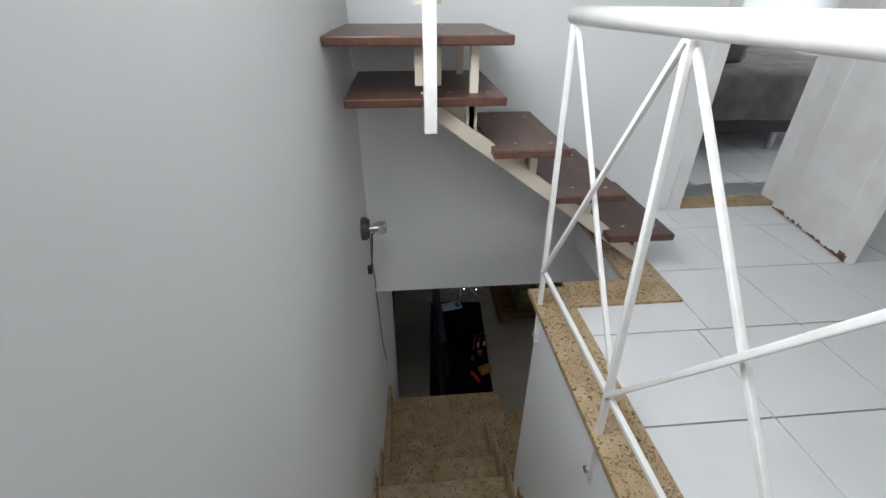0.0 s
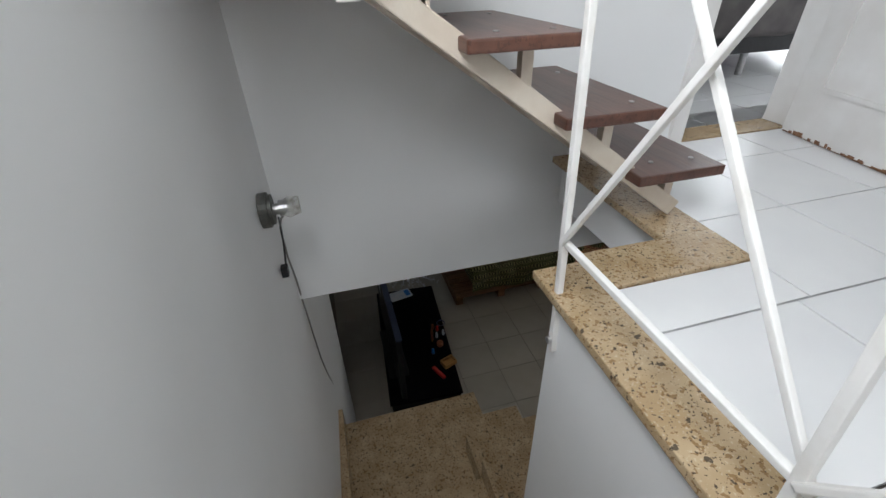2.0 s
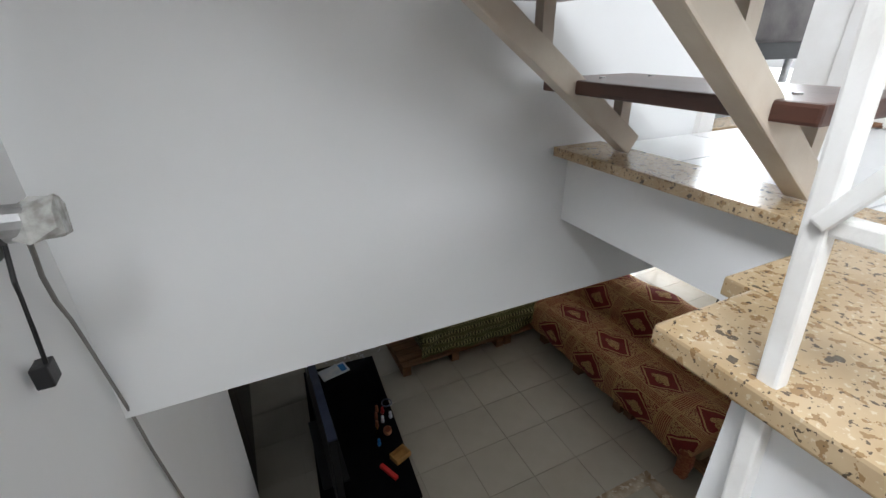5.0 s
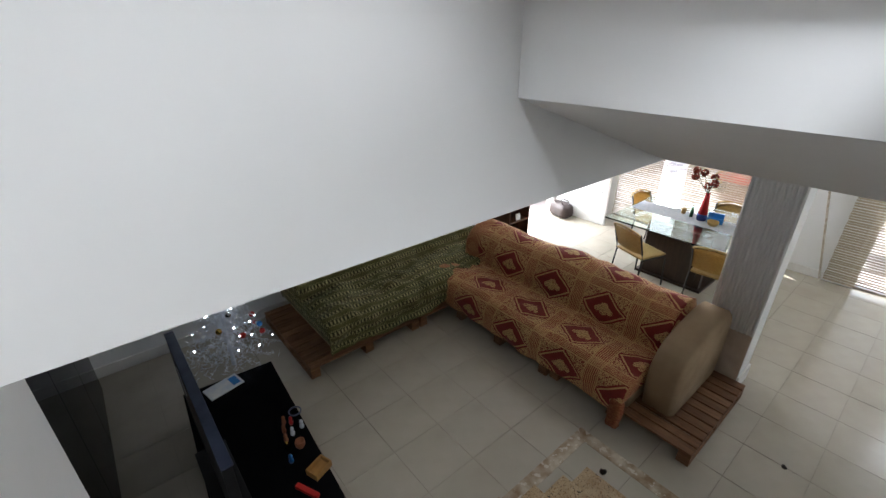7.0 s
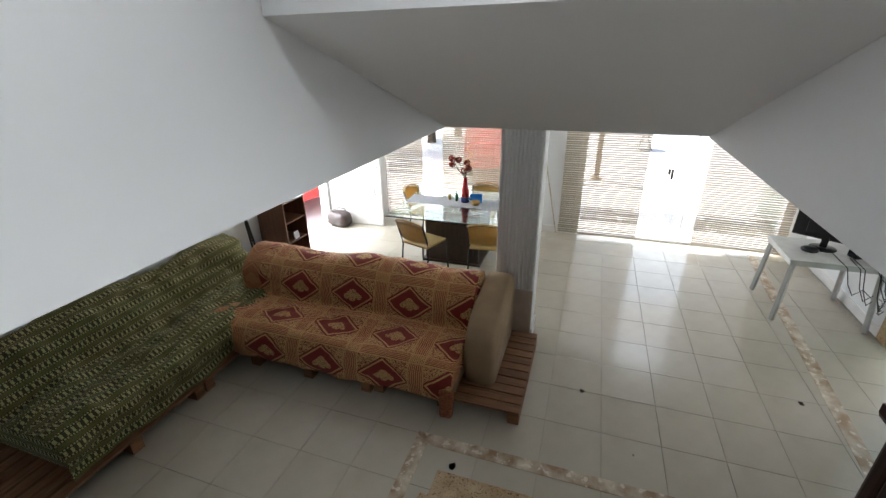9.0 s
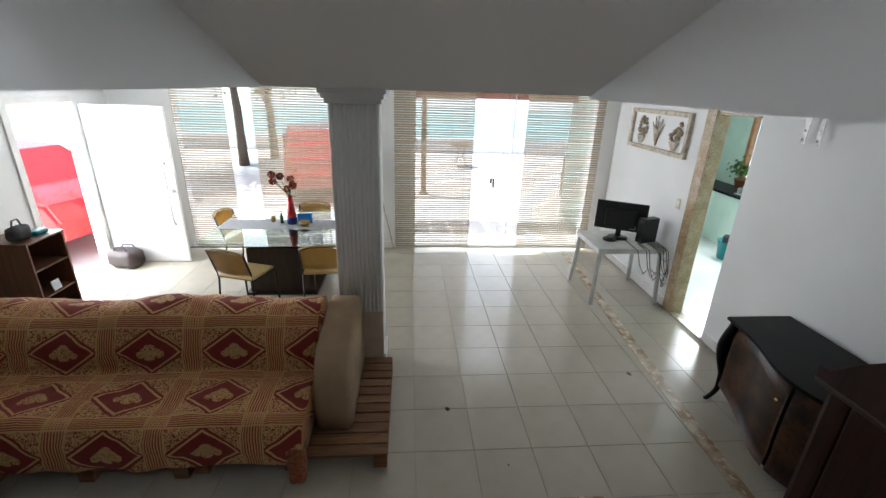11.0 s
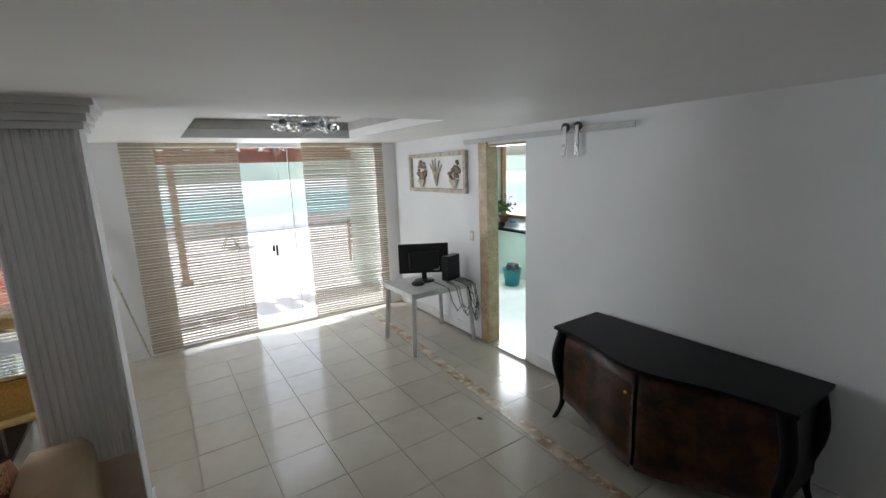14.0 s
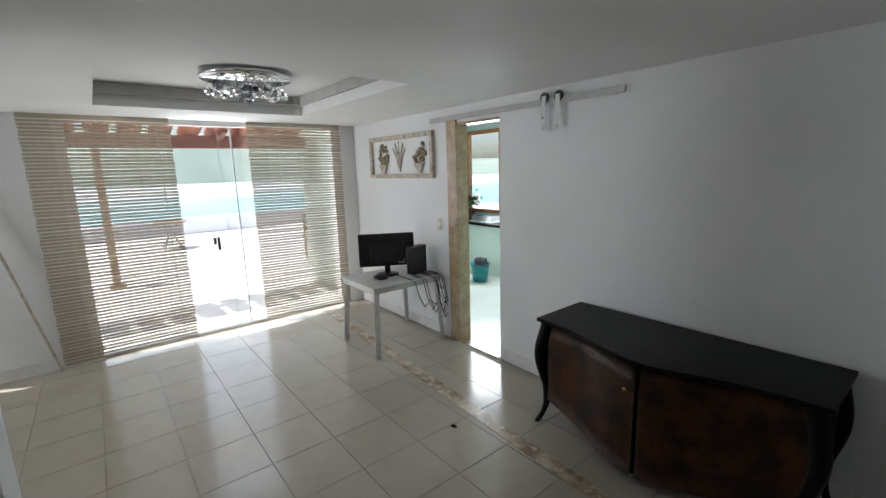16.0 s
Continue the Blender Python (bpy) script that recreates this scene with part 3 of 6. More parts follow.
# marble lines let into the floor
boxes("trim_marble_border", [(2.98, 3.08, 1.64, 3.76, -0.008, 0.003), (1.2, 2.98, 3.66, 3.76, -0.008, 0.003), (1.2, 2.98, 1.64, 1.74, -0.008, 0.003)], MARBLE, "brown veined marble border in the floor")
bm = bmesh.new()
beam(bm, (3.0, 0.70, -0.0025), (7.5, 0.40, -0.0025), 0.11, 0.011)
setting(make("trim_marble_line", bm, MARBLE), "brown veined marble line in the floor")

# kitchen
boxes("floor_kitchen", [(4.4, 9.75, -3.2, -0.34, -0.15, 0.0)], mat("pale_kitchen_floor_tile", (0.66, 0.70, 0.66), (0.60, 0.64, 0.60), 0.2, scale=3), "pale green-white kitchen floor")
boxes("wall_kitchen_back", [(4.4, 7.55, -3.2, -3.05, 0.0, 2.9), (8.49, 9.75, -3.2, -3.05, 0.0, 2.9), (7.55, 8.49, -3.2, -3.05, 0.0, 1.0), (7.55, 8.49, -3.2, -3.05, 2.52, 2.9), (9.6, 9.75, -3.05, -0.34, 0.0, 2.9),
                            (4.4, 4.55, -3.05, -0.34, 0.0, 2.9), (7.75, 9.6, -0.34, -0.22, 0.0, 2.9)], GREEN_WALL, "pale green tiled kitchen wall")
boxes("ceiling_kitchen", [(4.4, 9.75, -3.2, -0.34, 2.6, 2.75)], CEIL, "white kitchen ceiling")

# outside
boxes("ground", [(-400, 400, -400, 400, -3.2, -3.0)], SEA, "turquoise sea with pale haze painted in towards the far shore")
boxes("pavement", [(7.75, 19.0, -14, 16, -0.3, -0.06), (-6, 7.75, 7.15, 16, -0.3, -0.06)], PATIO, "pale stone patio in full sun")
bm = bmesh.new()
n = 90
ring0 = []
for i in range(n + 1):
    a = radians(-80 + 160 * i / n)
    d, h = 330, 16 + 26 * noise.noise(Vector((i * 0.13, 0, 2))) + 14 * math.sin(i * 0.17 + 1)
    ring0.append([bm.verts.new((d * math.cos(a) * f, d * math.sin(a) * f, zz)) for f, zz in ((0.95, -3.2), (1.0, max(6, h) * 0.55), (1.08, max(9, h)), (1.2, -3.2))])
for p, q in zip(ring0, ring0[1:]):
    for j in range(3):
        bm.faces.new((p[j], q[j], q[j + 1], p[j + 1]))
setting(make("backdrop", bm, HILL, 0, True), "green wooded hills across the bay")
boxes("eave", [(9.35, 9.5, -2.0, 4.2, 2.24, 2.42)], ROOFWOOD, "red-brown eave beam")


# ---- things: upstairs ----
def railing():
    r = thing("stair_railing", 0.93, 1.0, 2.96, "white painted steel railing with crossed bars on the stairwell edge", "railing")
    o = Vector((0.93, 1.0, 2.96))

    def bar(name, a, b, w=0.016, h=0.016):
        bm = bmesh.new()
        beam(bm, Vector(a) - o, Vector(b) - o, w, h, (1, 0, 0))
        return part(name, bm, WHITE_STEEL, r, "", 0.003)

    bm = bmesh.new()
    tube(bm, [Vector((0.93, y, 4.005 + 0.02 * (2.47 - y))) - o for y in (-1.9, 0.0, 1.2, 2.47)], 0.026, 14)
    part("handrail", bm, WHITE_STEEL, r, "", 0, True)
    posts = (2.42, 1.81, 1.15, 0.49, -0.17, -0.83)
    for y in posts:
        bar("post", (0.922, y - 0.04, 2.76), (0.925, y + 0.04, 3.99), 0.018, 0.018)
        bm = bmesh.new()
        tube(bm, [Vector((0.904, y - 0.035, 2.80)) - o, Vector((0.93, y - 0.035, 2.80)) - o], 0.011, 8)
        part("bolt", bm, STEEL, r)
    for a, b in zip(posts, posts[1:]):
        bar("bottom_bar", (0.925, a - 0.02, 3.11), (0.925, b - 0.02, 3.11))
        bar("crossed_bar", (0.915, a - 0.02, 3.11), (0.915, b + 0.04, 3.99), 0.0135, 0.0135)
        bar("crossed_bar", (0.937, a + 0.04, 3.98), (0.937, b - 0.02, 3.11), 0.0135, 0.0135)
    return r


railing()


def upper_stair():
    s = thing("steel_stair", 1.45, 2.9, 2.962, "cream steel stair with red-brown wooden treads rising to the next storey", "stair")
    o = Vector((1.45, 2.9, 2.962))
    for y in (2.67, 3.10):
        bm = bmesh.new()
        beam(bm, Vector((1.48, y, 2.985)) - o, Vector((0.45, y, 3.73)) - o, 0.045, 0.055)
        part("stringer", bm, CREAM_STEEL, s, "chipped cream box-section stringer", 0.005)
    for k in range(5):
        z = 3.155 + 0.197 * k
        x1 = 1.56 - 0.265 * k if k < 4 else 0.775
        x0 = x1 - 0.30 if k < 3 else (0.19 if k == 3 else 0.14)
        t = bx("tread", x0 - o.x, x1 - o.x, 2.58 - o.y, 3.20 - o.y, z - 0.032 - o.z, z - o.z, TREAD, s, "worn red-brown wooden tread", 0.006)
        for y in (2.67, 3.10):
            xx = x1 - 0.12
            zz = 2.985 + (1.48 - xx) * 0.722
            bm = bmesh.new()
            beam(bm, Vector((xx, y, zz + 0.02)) - o, Vector((xx, y, z - 0.036)) - o, 0.03, 0.03)
            part("bracket", bm, CREAM_STEEL, s)
        for i, j in ((0.06, 0.08), (0.06, 0.5), (0.2, 0.09), (0.2, 0.52)):
            bm = bmesh.new()
            lathe(bm, [(0.008, 0), (0.008, 0.003)], 8, (x1 - i - o.x, 2.58 + j - o.y, z - o.z))
            part("screw", bm, STEEL, t).matrix_parent_inverse = Matrix()
    bm = bmesh.new()
    beam(bm, Vector((0.489, 2.56, 3.63)) - o, Vector((0.489, 2.56, 5.0)) - o, 0.045, 0.04)
    part("newel_post", bm, WHITE_STEEL, s, "white box-section post", 0.004)
    for z in (3.775, 4.03):
        bx("post_plate", 0.44 - o.x, 0.535 - o.x, 2.65 - o.y, 2.66 - o.y, z - o.z, z + 0.125 - o.z, CREAM_STEEL, s)
    return s


upper_stair()


def wall_lamp():
    o = Vector((left_x(3.02), 3.02, 3.01))
    w = thing("wall_lamp", *o, "grey wall lampholder with a broken glass shade and loose wires", "lamp")
    bm = bmesh.new()
    for a, b, r in ((0, 0.028, 0.060), (0.028, 0.04, 0.051)):
        tube(bm, [(a, 0, 0), (b, 0, 0)], r, 24)
    part("backplate", bm, mat("dull_grey_metal", (0.10, 0.10, 0.09), (0.06, 0.062, 0.055), 0.5, 0.4, scale=20), w)
    bm = bmesh.new()
    tube(bm, [(0.04, 0, 0), (0.06, 0, 0), (0.06, 0, 0.001), (0.09, 0, 0)], [0.018, 0.018, 0.028, 0.028], 16)
    part("socket", bm, STEEL, w)
    bm = bmesh.new()
    tube(bm, [(0.07, 0, 0), (0.09, 0, 0), (0.125, 0, 0)], [0.024, 0.034, 0.033], 9)
    for v in bm.verts:
        v.co += Vector((random.uniform(-1, 1), random.uniform(-1, 1), random.uniform(-1, 1))) * 0.006
    part("broken_shade", bm, mat("smoky_glass", (0.26, 0.25, 0.23), (0.5, 0.5, 0.48), 0.12, 0.0, scale=50), w, "broken smoky glass shade")
    bm = bmesh.new()
    tube(bm, [(0.05, 0.0, -0.03), (0.05, -0.02, -0.08), (0.04, -0.01, -0.17), (0.03, 0.0, -0.24)], 0.0035, 6)
    part("wire", bm, BLACK_PLASTIC, w)
    bx("plug", 0.01, 0.035, -0.015, 0.02, -0.275, -0.235, BLACK_PLASTIC, w, "black loose plug", 0.003)
    bm = bmesh.new()
    tube(bm, [(0.07, 0.02, -0.03), (0.045, 0.08, -0.08), (0.03, 0.11, -0.13), (0.025, 0.13, -0.19), (0.02, 0.165, -0.25), (0.016, 0.19, -0.31), (0.022, 0.21, -0.45), (0.02, 0.25, -0.6), (0.022, 0.265, -0.72), (0.02, 0.3, -0.85), (0.02, 0.36, -1.1), (0.022, 0.44, -1.3), (0.02, 0.6, -1.6)], 0.004, 6)
    part("wire", bm, mat("grey_cable", (0.22, 0.21, 0.20), None, 0.6), w, "grey cable down the wall")


wall_lamp()


def panel_door(name, hinge, width, height, rz, label):
    d = thing(name, *hinge, label, "door", "", rz)
    tagged(d, kind="structure")
    bx("leaf", 0, width, -0.018, 0.018, 0.008, height, WHITE_WOOD, d, "", 0.003)
    for x0, x1 in ((0.09, width / 2 - 0.03), (width / 2 + 0.03, width - 0.09)) if width > 0.8 else ((0.12, width - 0.12),):
        for z0, z1 in ((0.22, 0.92), (1.05, height - 0.15)):
            for s in (-1, 1):
                bm = bmesh.new()
                for r in ((x0, x1, z0, z0 + 0.02), (x0, x1, z1 - 0.02, z1), (x0, x0 + 0.02, z0 + 0.02, z1 - 0.02), (x1 - 0.02, x1, z0 + 0.02, z1 - 0.02)):
                    box(bm, r[0], r[1], min(s * 0.018, s * 0.026), max(s * 0.018, s * 0.026), r[2], r[3])
                part("panel_moulding", bm, WHITE_WOOD, d)
    bm = bmesh.new()
    for i in range(34):
        x = 0.01 + (width - 0.05) * (i / 33) ** 0.8
        for s in (-1, 1):
            box(bm, x, x + random.uniform(0.012, 0.04), min(s * 0.0185, s * 0.0195), max(s * 0.0185, s * 0.0195), 0.009, 0.011 + random.uniform(0.0, 1.0) ** 3 * 0.02 + (0.05 * (i - 26) / 7 * random.random() if i > 26 else 0))
    part("worn_edge", bm, BARE_WOOD, d, "bare chipped wood along the bottom edge")
    return d


panel_door("door_1", (2.61, 3.212, 2.945), 0.65, 2.06, -101, "open white panelled bedroom door with a chipped bottom edge")


def bed():
    b = thing("bed", 3.4, 4.9, 2.95, "low bed under a grey velvet bedspread", "bed")
    bx("base", -0.95, 0.95, -0.7, 1.2, 0.16, 0.30, BLACK_PLASTIC, b, "black bed base", 0.01)
    bm = bmesh.new()
    soft_box(bm, -1.0, 1.0, -0.78, 1.25, 0.26, 0.62, 0.06, 18, 0.0, 0.018, 4.0)
    part("bedspread", bm, BEDSPREAD, b, "grey velvet bedspread", 0, True)
    for x, y in ((-0.85, -0.62), (0.85, -0.62), (-0.85, 1.1), (0.85, 1.1), (0.0, -0.62)):
        bm = bmesh.new()
        tube(bm, [(x, y, 0.0), (x, y, 0.17)], 0.025, 10)
        part("leg", bm, STEEL, b)
    p = thing("bed_pillow", 2.9, 4.75, 3.57, "grey velvet pillow slumped on the bed", "pillow")
    bm = bmesh.new()
    soft_box(bm, -0.3, 0.3, -0.22, 0.22, -0.02, 0.2, 0.1, 12, 0.0, 0.03, 6.0)
    part("cushion", bm, BEDSPREAD, p, "", 0, True)
    h = thing("armchair", 3.05, 6.35, 2.95, "dark brown leather armchair behind the bed", "chair")
    bm = bmesh.new()
    soft_box(bm, -0.4, 0.4, -0.1, 0.3, 0.0, 1.2, 0.06, 10)
    part("backrest", bm, DARK_LEATHER, h, "", 0, True)
    bm = bmesh.new()
    soft_box(bm, -0.4, 0.4, -0.6, -0.1, 0.0, 0.45, 0.06, 10)
    part("seat", bm, DARK_LEATHER, h, "", 0, True)


bed()
pf = thing("pouf", 4.9, 6.2, 2.95, "round purple velvet pouf on the bedroom floor", "pouf")
bm = bmesh.new()
lathe(bm, [(0.22, 0), (0.32, 0.06), (0.34, 0.16), (0.31, 0.27), (0.2, 0.33)], 24)
part("cushion", bm, PURPLE, pf, "", 0, True)


# ---- things: living room ----
def pallet(x, y, z, lx, ly, along_x, label):
    """A loading pallet lx by ly with its boards along x or y."""
    p = thing("pallet", x, y, z, label, "pallet", "pallets under the sofas")
    h = 0.13
    board, mat_ = 0.085, (PALLET if along_x else PALLET_Y)
    span, length = (ly, lx) if along_x else (lx, ly)
    n = int(span / (board + 0.012))
    for i in range(n):
        a = (span - board) * i / (n - 1)
        dz = random.uniform(-0.003, 0.003)
        r = (0, length, a, a + board) if along_x else (a, a + board, 0, length)
        bx("board", *r, h - 0.02 + dz, h + dz, mat_, p, "", 0.003)
    for i in range(3):
        a = (length - 0.09) * i / 2
        r = (a, a + 0.09, 0.01, span - 0.01) if along_x else (0.01, span - 0.01, a, a + 0.09)
        bx("cross_board", *r, h - 0.044, h - 0.0245, mat_, p)
        bx("base_board", *r, 0.0, 0.018, mat_, p)
        for j in range(3):
            c = (span - 0.12) * j / 2 + 0.01
            r = (a, a + 0.09, c, c + 0.1) if along_x else (c, c + 0.1, a, a + 0.09)
            bx("block", *r, 0.0185, h - 0.0445, mat_, p)
    return p


pallet(3.36, 3.04, 0, 1.10, 1.26, False, "rough brown pine pallet under the red sofa")
pallet(3.33, 4.32, 0, 1.10, 1.26, False, "rough brown pine pallet under the red sofa")
pallet(1.64, 5.68, 0, 1.25, 1.2, True, "rough brown pine pallet jutting out under the green sofa")
pallet(2.91, 5.68, 0, 1.25, 1.2, True, "rough brown pine pallet under the green sofa")


def drape(name, prof, length, material, parent, label, seed, wr=0.012, sag=0.0, fringe=False, hem=0.0, nseg=90):
    """Cloth laid over a profile of (depth, height) and drawn along x; UV in metres."""
    pts = []
    for (a, b), (c, d) in zip(prof, prof[1:]):
        k = max(2, int(math.hypot(c - a, d - b) / 0.035))
        pts += [(a + (c - a) * i / k, b + (d - b) * i / k) for i in range(k)]
    pts.append(prof[-1])
    for _ in range(4):
        pts = [pts[0]] + [((p[0] + 2 * q[0] + r[0]) / 4, (p[1] + 2 * q[1] + r[1]) / 4) for p, q, r in zip(pts, pts[1:], pts[2:])] + [pts[-1]]
    arc = [0.0]
    for p, q in zip(pts, pts[1:]):
        arc.append(arc[-1] + math.hypot(q[0] - p[0], q[1] - p[1]))
    bm = bmesh.new()
    uv = bm.loops.layers.uv.new("UVMap")
    grid = []
    for i in range(nseg + 1):
        x = length * i / nseg
        row = []
        for j, (a, b) in enumerate(pts):
            p, q = pts[max(j - 1, 0)], pts[min(j + 1, len(pts) - 1)]
            nx, nz = -(q[1] - p[1]), q[0] - p[0]
            k = math.hypot(nx, nz) or 1
            w = Vector((x * 1.0, a * 2.0, b * 2.0 + seed))
            off = wr * (1.4 * noise.noise(w * 2.2) + 0.9 * noise.noise(w * 6.0) + 0.5 * abs(noise.noise(w * 14)))
            if j < 3:
                b += hem * noise.noise(Vector((x * 3.0, seed, 0))) * (3 - j) / 3
            row.append(bm.verts.new((x, a + nx / k * off, b + nz / k * off - sag * math.sin(math.pi * i / nseg))))
        grid.append(row)
    for i in range(nseg):
        for j in range(len(pts) - 1):
            f = bm.faces.new((grid[i][j], grid[i + 1][j], grid[i + 1][j + 1], grid[i][j + 1]))
            for lp, (ii, jj) in zip(f.loops, ((i, j), (i + 1, j), (i + 1, j + 1), (i, j + 1))):
                lp[uv].uv = (length * ii / nseg, arc[jj])
    for row in (grid[0], grid[-1]):
        c = Vector((row[0].co.x, sum(v.co.y for v in row) / len(row), sum(v.co.z for v in row) / len(row)))
        base = [bm.verts.new((row[0].co.x, v.co.y, 0.15)) for v in row]
        for j in range(len(row) - 1):
            if row[j].co.z > 0.16 or row[j + 1].co.z > 0.16:
                f = bm.faces.new((row[j], row[j + 1], base[j + 1], base[j]))
                for lp in f.loops:
                    lp[uv].uv = (lp.vert.co.y, lp.vert.co.z)
    return part(name, bm, material, parent, label, 0, True)


# red sofa: faces -x, its length along -y from the far end
RED = thing("sofa", 3.30, 6.02, 0.132, "three-seat sofa with a bare beige suede arm on pallets", "sofa", "", -90)
bx("frame", 0.1, 2.45, 0.12, 1.05, 0.0, 0.2, BEIGE_CLOTH, RED, "", 0.02)
bm = bmesh.new()
soft_box(bm, 0.08, 2.45, 0.06, 0.62, 0.12, 0.27, 0.06, 12)
part("seat", bm, BEIGE_CLOTH, RED, "", 0, True)
bm = bmesh.new()
soft_box(bm, 0.08, 2.45, 0.76, 1.02, 0.12, 0.56, 0.1, 12)
part("backrest", bm, BEIGE_CLOTH, RED, "", 0, True)
bm = bmesh.new()
n, ring = 26, []
for s in (0.0, 0.012, 0.03, 0.225, 0.245, 0.26):
    inset = {0.0: 0.05, 0.012: 0.02, 0.03: 0.0, 0.225: 0.0, 0.245: 0.02, 0.26: 0.05}[s]
    out = [(0.28 + inset, 0.005), (0.25 + inset, 0.20), (0.26 + inset, 0.42 - inset), (0.33 + inset, 0.52 - inset), (0.46, 0.585 - inset), (0.70, 0.64 - inset), (0.95, 0.67 - inset), (1.12, 0.65 - inset),
           (1.22 - inset, 0.56 - inset), (1.25 - inset, 0.38), (1.20 - inset, 0.15), (1.16 - inset, 0.005)]
    ring.append([bm.verts.new((2.47 + s, a, b)) for a, b in out])
for p, q in zip(ring, ring[1:]):
    for j in range(len(p)):
        bm.faces.new((p[j], p[(j + 1) % len(p)], q[(j + 1) % len(p)], q[j]))
bm.faces.new(ring[0])
bm.faces.new(ring[-1])
part("arm", bm, BEIGE_CLOTH, RED, "thick rounded beige suede arm", 0, True)
RT = thing("sofa_throw", 3.30, 6.02, 0.132, "red and gold woven throw with a diamond pattern over the sofa", "throw", "", -90)
drape("cloth", [(-0.005, 0.02), (-0.03, 0.18), (0.0, 0.31), (0.08, 0.335), (0.35, 0.33), (0.60, 0.315), (0.57, 0.40), (0.585, 0.54), (0.68, 0.68), (0.86, 0.745), (1.04, 0.70), (1.12, 0.5), (1.14, 0.2)], 2.46,
      RED_CLOTH, RT, "", 1.0, 0.022, 0.0, True, 0.02)
bm = bmesh.new()
soft_box(bm, 2.36, 2.47, -0.06, 0.02, -0.12, 0.16, 0.035, 8, 0, 0.012, 12)
part("tassel_corner", bm, mat("dark_red_knotted_cloth", (0.20, 0.045, 0.022), (0.36, 0.14, 0.06), 0.95, scale=60, bump=0.5), RT, "", 0, True)

# green sofa: faces -y, its length along x
GREEN = thing("sofa", 1.86, 5.70, 0.132, "low sofa against the wall, wholly covered by a throw", "sofa")
bx("frame", 0.06, 2.40, 0.08, 1.15, 0.0, 0.24, BEIGE_CLOTH, GREEN, "", 0.02)
bm = bmesh.new()
soft_box(bm, 0.06, 2.40, 0.88, 1.10, 0.2, 0.52, 0.08, 10)
part("backrest", bm, BEIGE_CLOTH, GREEN, "", 0, True)
GT = thing("sofa_throw", 1.86, 5.70, 0.132, "olive green striped woven throw, rumpled over the sofa", "throw")
drape("cloth", [(0.01, 0.03), (-0.02, 0.22), (0.02, 0.33), (0.12, 0.35), (0.42, 0.345), (0.64, 0.34), (0.68, 0.46), (0.76, 0.62), (0.92, 0.70), (1.08, 0.66), (1.17, 0.45), (1.19, 0.12)], 2.5,
      GREEN_CLOTH, GT, "", 7.0, 0.05, 0.0, False, 0.03)


def column():
    c = setting(new("column"), "white square column with fluted face and moulded capital")
    c.matrix_world = pose(4.60, 3.33, 0)
    bx("shaft", -0.13, 0.15, -0.215, 0.155, 0.0, 2.325, WALL, c, "", 0.004)
    for i in range(11):
        y = -0.198 + 0.336 * i / 10
        bm = bmesh.new()
        tube(bm, [(-0.13, y, 0.60), (-0.13, y, 2.325)], 0.0115, 8)
        part("flute", bm, WALL, c, "", 0, True)
    bx("plinth", -0.142, -0.131, -0.21, 0.15, 0.0, 0.60, mat("beige_stained_plaster", (0.55, 0.46, 0.38), (0.45, 0.36, 0.29), 0.8, scale=6), c, "beige stained patch at the foot")
    bm = bmesh.new()
    for z0, z1, g in ((2.305, 2.34, 0.012), (2.34, 2.375, 0.03), (2.375, 2.41, 0.05), (2.41, 2.445, 0.07)):
        box(bm, -0.14 - g, 0.15 + g, -0.225 - g, 0.165 + g, z0, z1 - 0.001)
    part("capital", bm, WALL, c, "", 0.004)
    bx("base_board", -0.13, 0.165, -0.23, -0.2155, 0.0, 0.16, WHITE_WOOD, c)


column()


def tv_unit():
    r = thing("tv_rack", 0.98, 5.0, 0, "low black lacquered television rack on the floor", "cabinet", "", 0)
    r.matrix_world = pose(0.98, 5.0, 0, 0, 0, -4)
    bx("top", -0.38, 0.33, -0.76, 0.94, 0.195, 0.22, BLACK_GLASS, r, "glossy black top", 0.004)
    bx("body", -0.36, 0.30, -0.74, 0.92, 0.04, 0.194, BLACK_LACQUER, r)
    bx("plinth", -0.34, 0.27, -0.72, 0.78, 0.0, 0.039, BLACK_PLASTIC, r)
    for i in range(2):
        bx("drawer_front", 0.301, 0.315, -0.735 + 0.77 * i, 0.02 + 0.77 * i, 0.05, 0.185, BLACK_LACQUER, r, "", 0.002)
    t = thing("television", 0.72, 4.92, 0.22, "large flat television with a blue-grey top edge, standing on the rack", "television")
    bx("stand", -0.12, 0.08, -0.35, 0.35, 0.0, 0.015, BLACK_PLASTIC, t, "", 0.004)
    bx("neck", -0.04, 0.0, -0.12, 0.12, 0.0155, 0.08, BLACK_PLASTIC, t)
    bx("casing", -0.05, 0.0, -0.66, 0.70, 0.05, 0.80, BLACK_PLASTIC, t, "", 0.004)
    bx("screen", 0.001, 0.004, -0.64, 0.68, 0.08, 0.78, BLACK_GLASS, t, "dark glossy screen")
    bx("top_trim", -0.052, 0.006, -0.66, 0.70, 0.801, 0.815, BLUE_TRIM, t, "blue-grey top edge", 0.003)
    bx("rear_label", -0.054, -0.0505, 0.30, 0.44, 0.55, 0.70, PAPER, t, "white label on the back")
    w = thing("wall_panel", 0.10, 5.66, 0, "tall glossy black panel against the wall", "panel")
    for i in range(3):
        bx("panel_sheet", 0.001, 0.03, -1.24 + 0.80 * i, -0.445 + 0.80 * i, 0.0, 2.3, BLACK_GLASS, w, "", 0.003)


tv_unit()


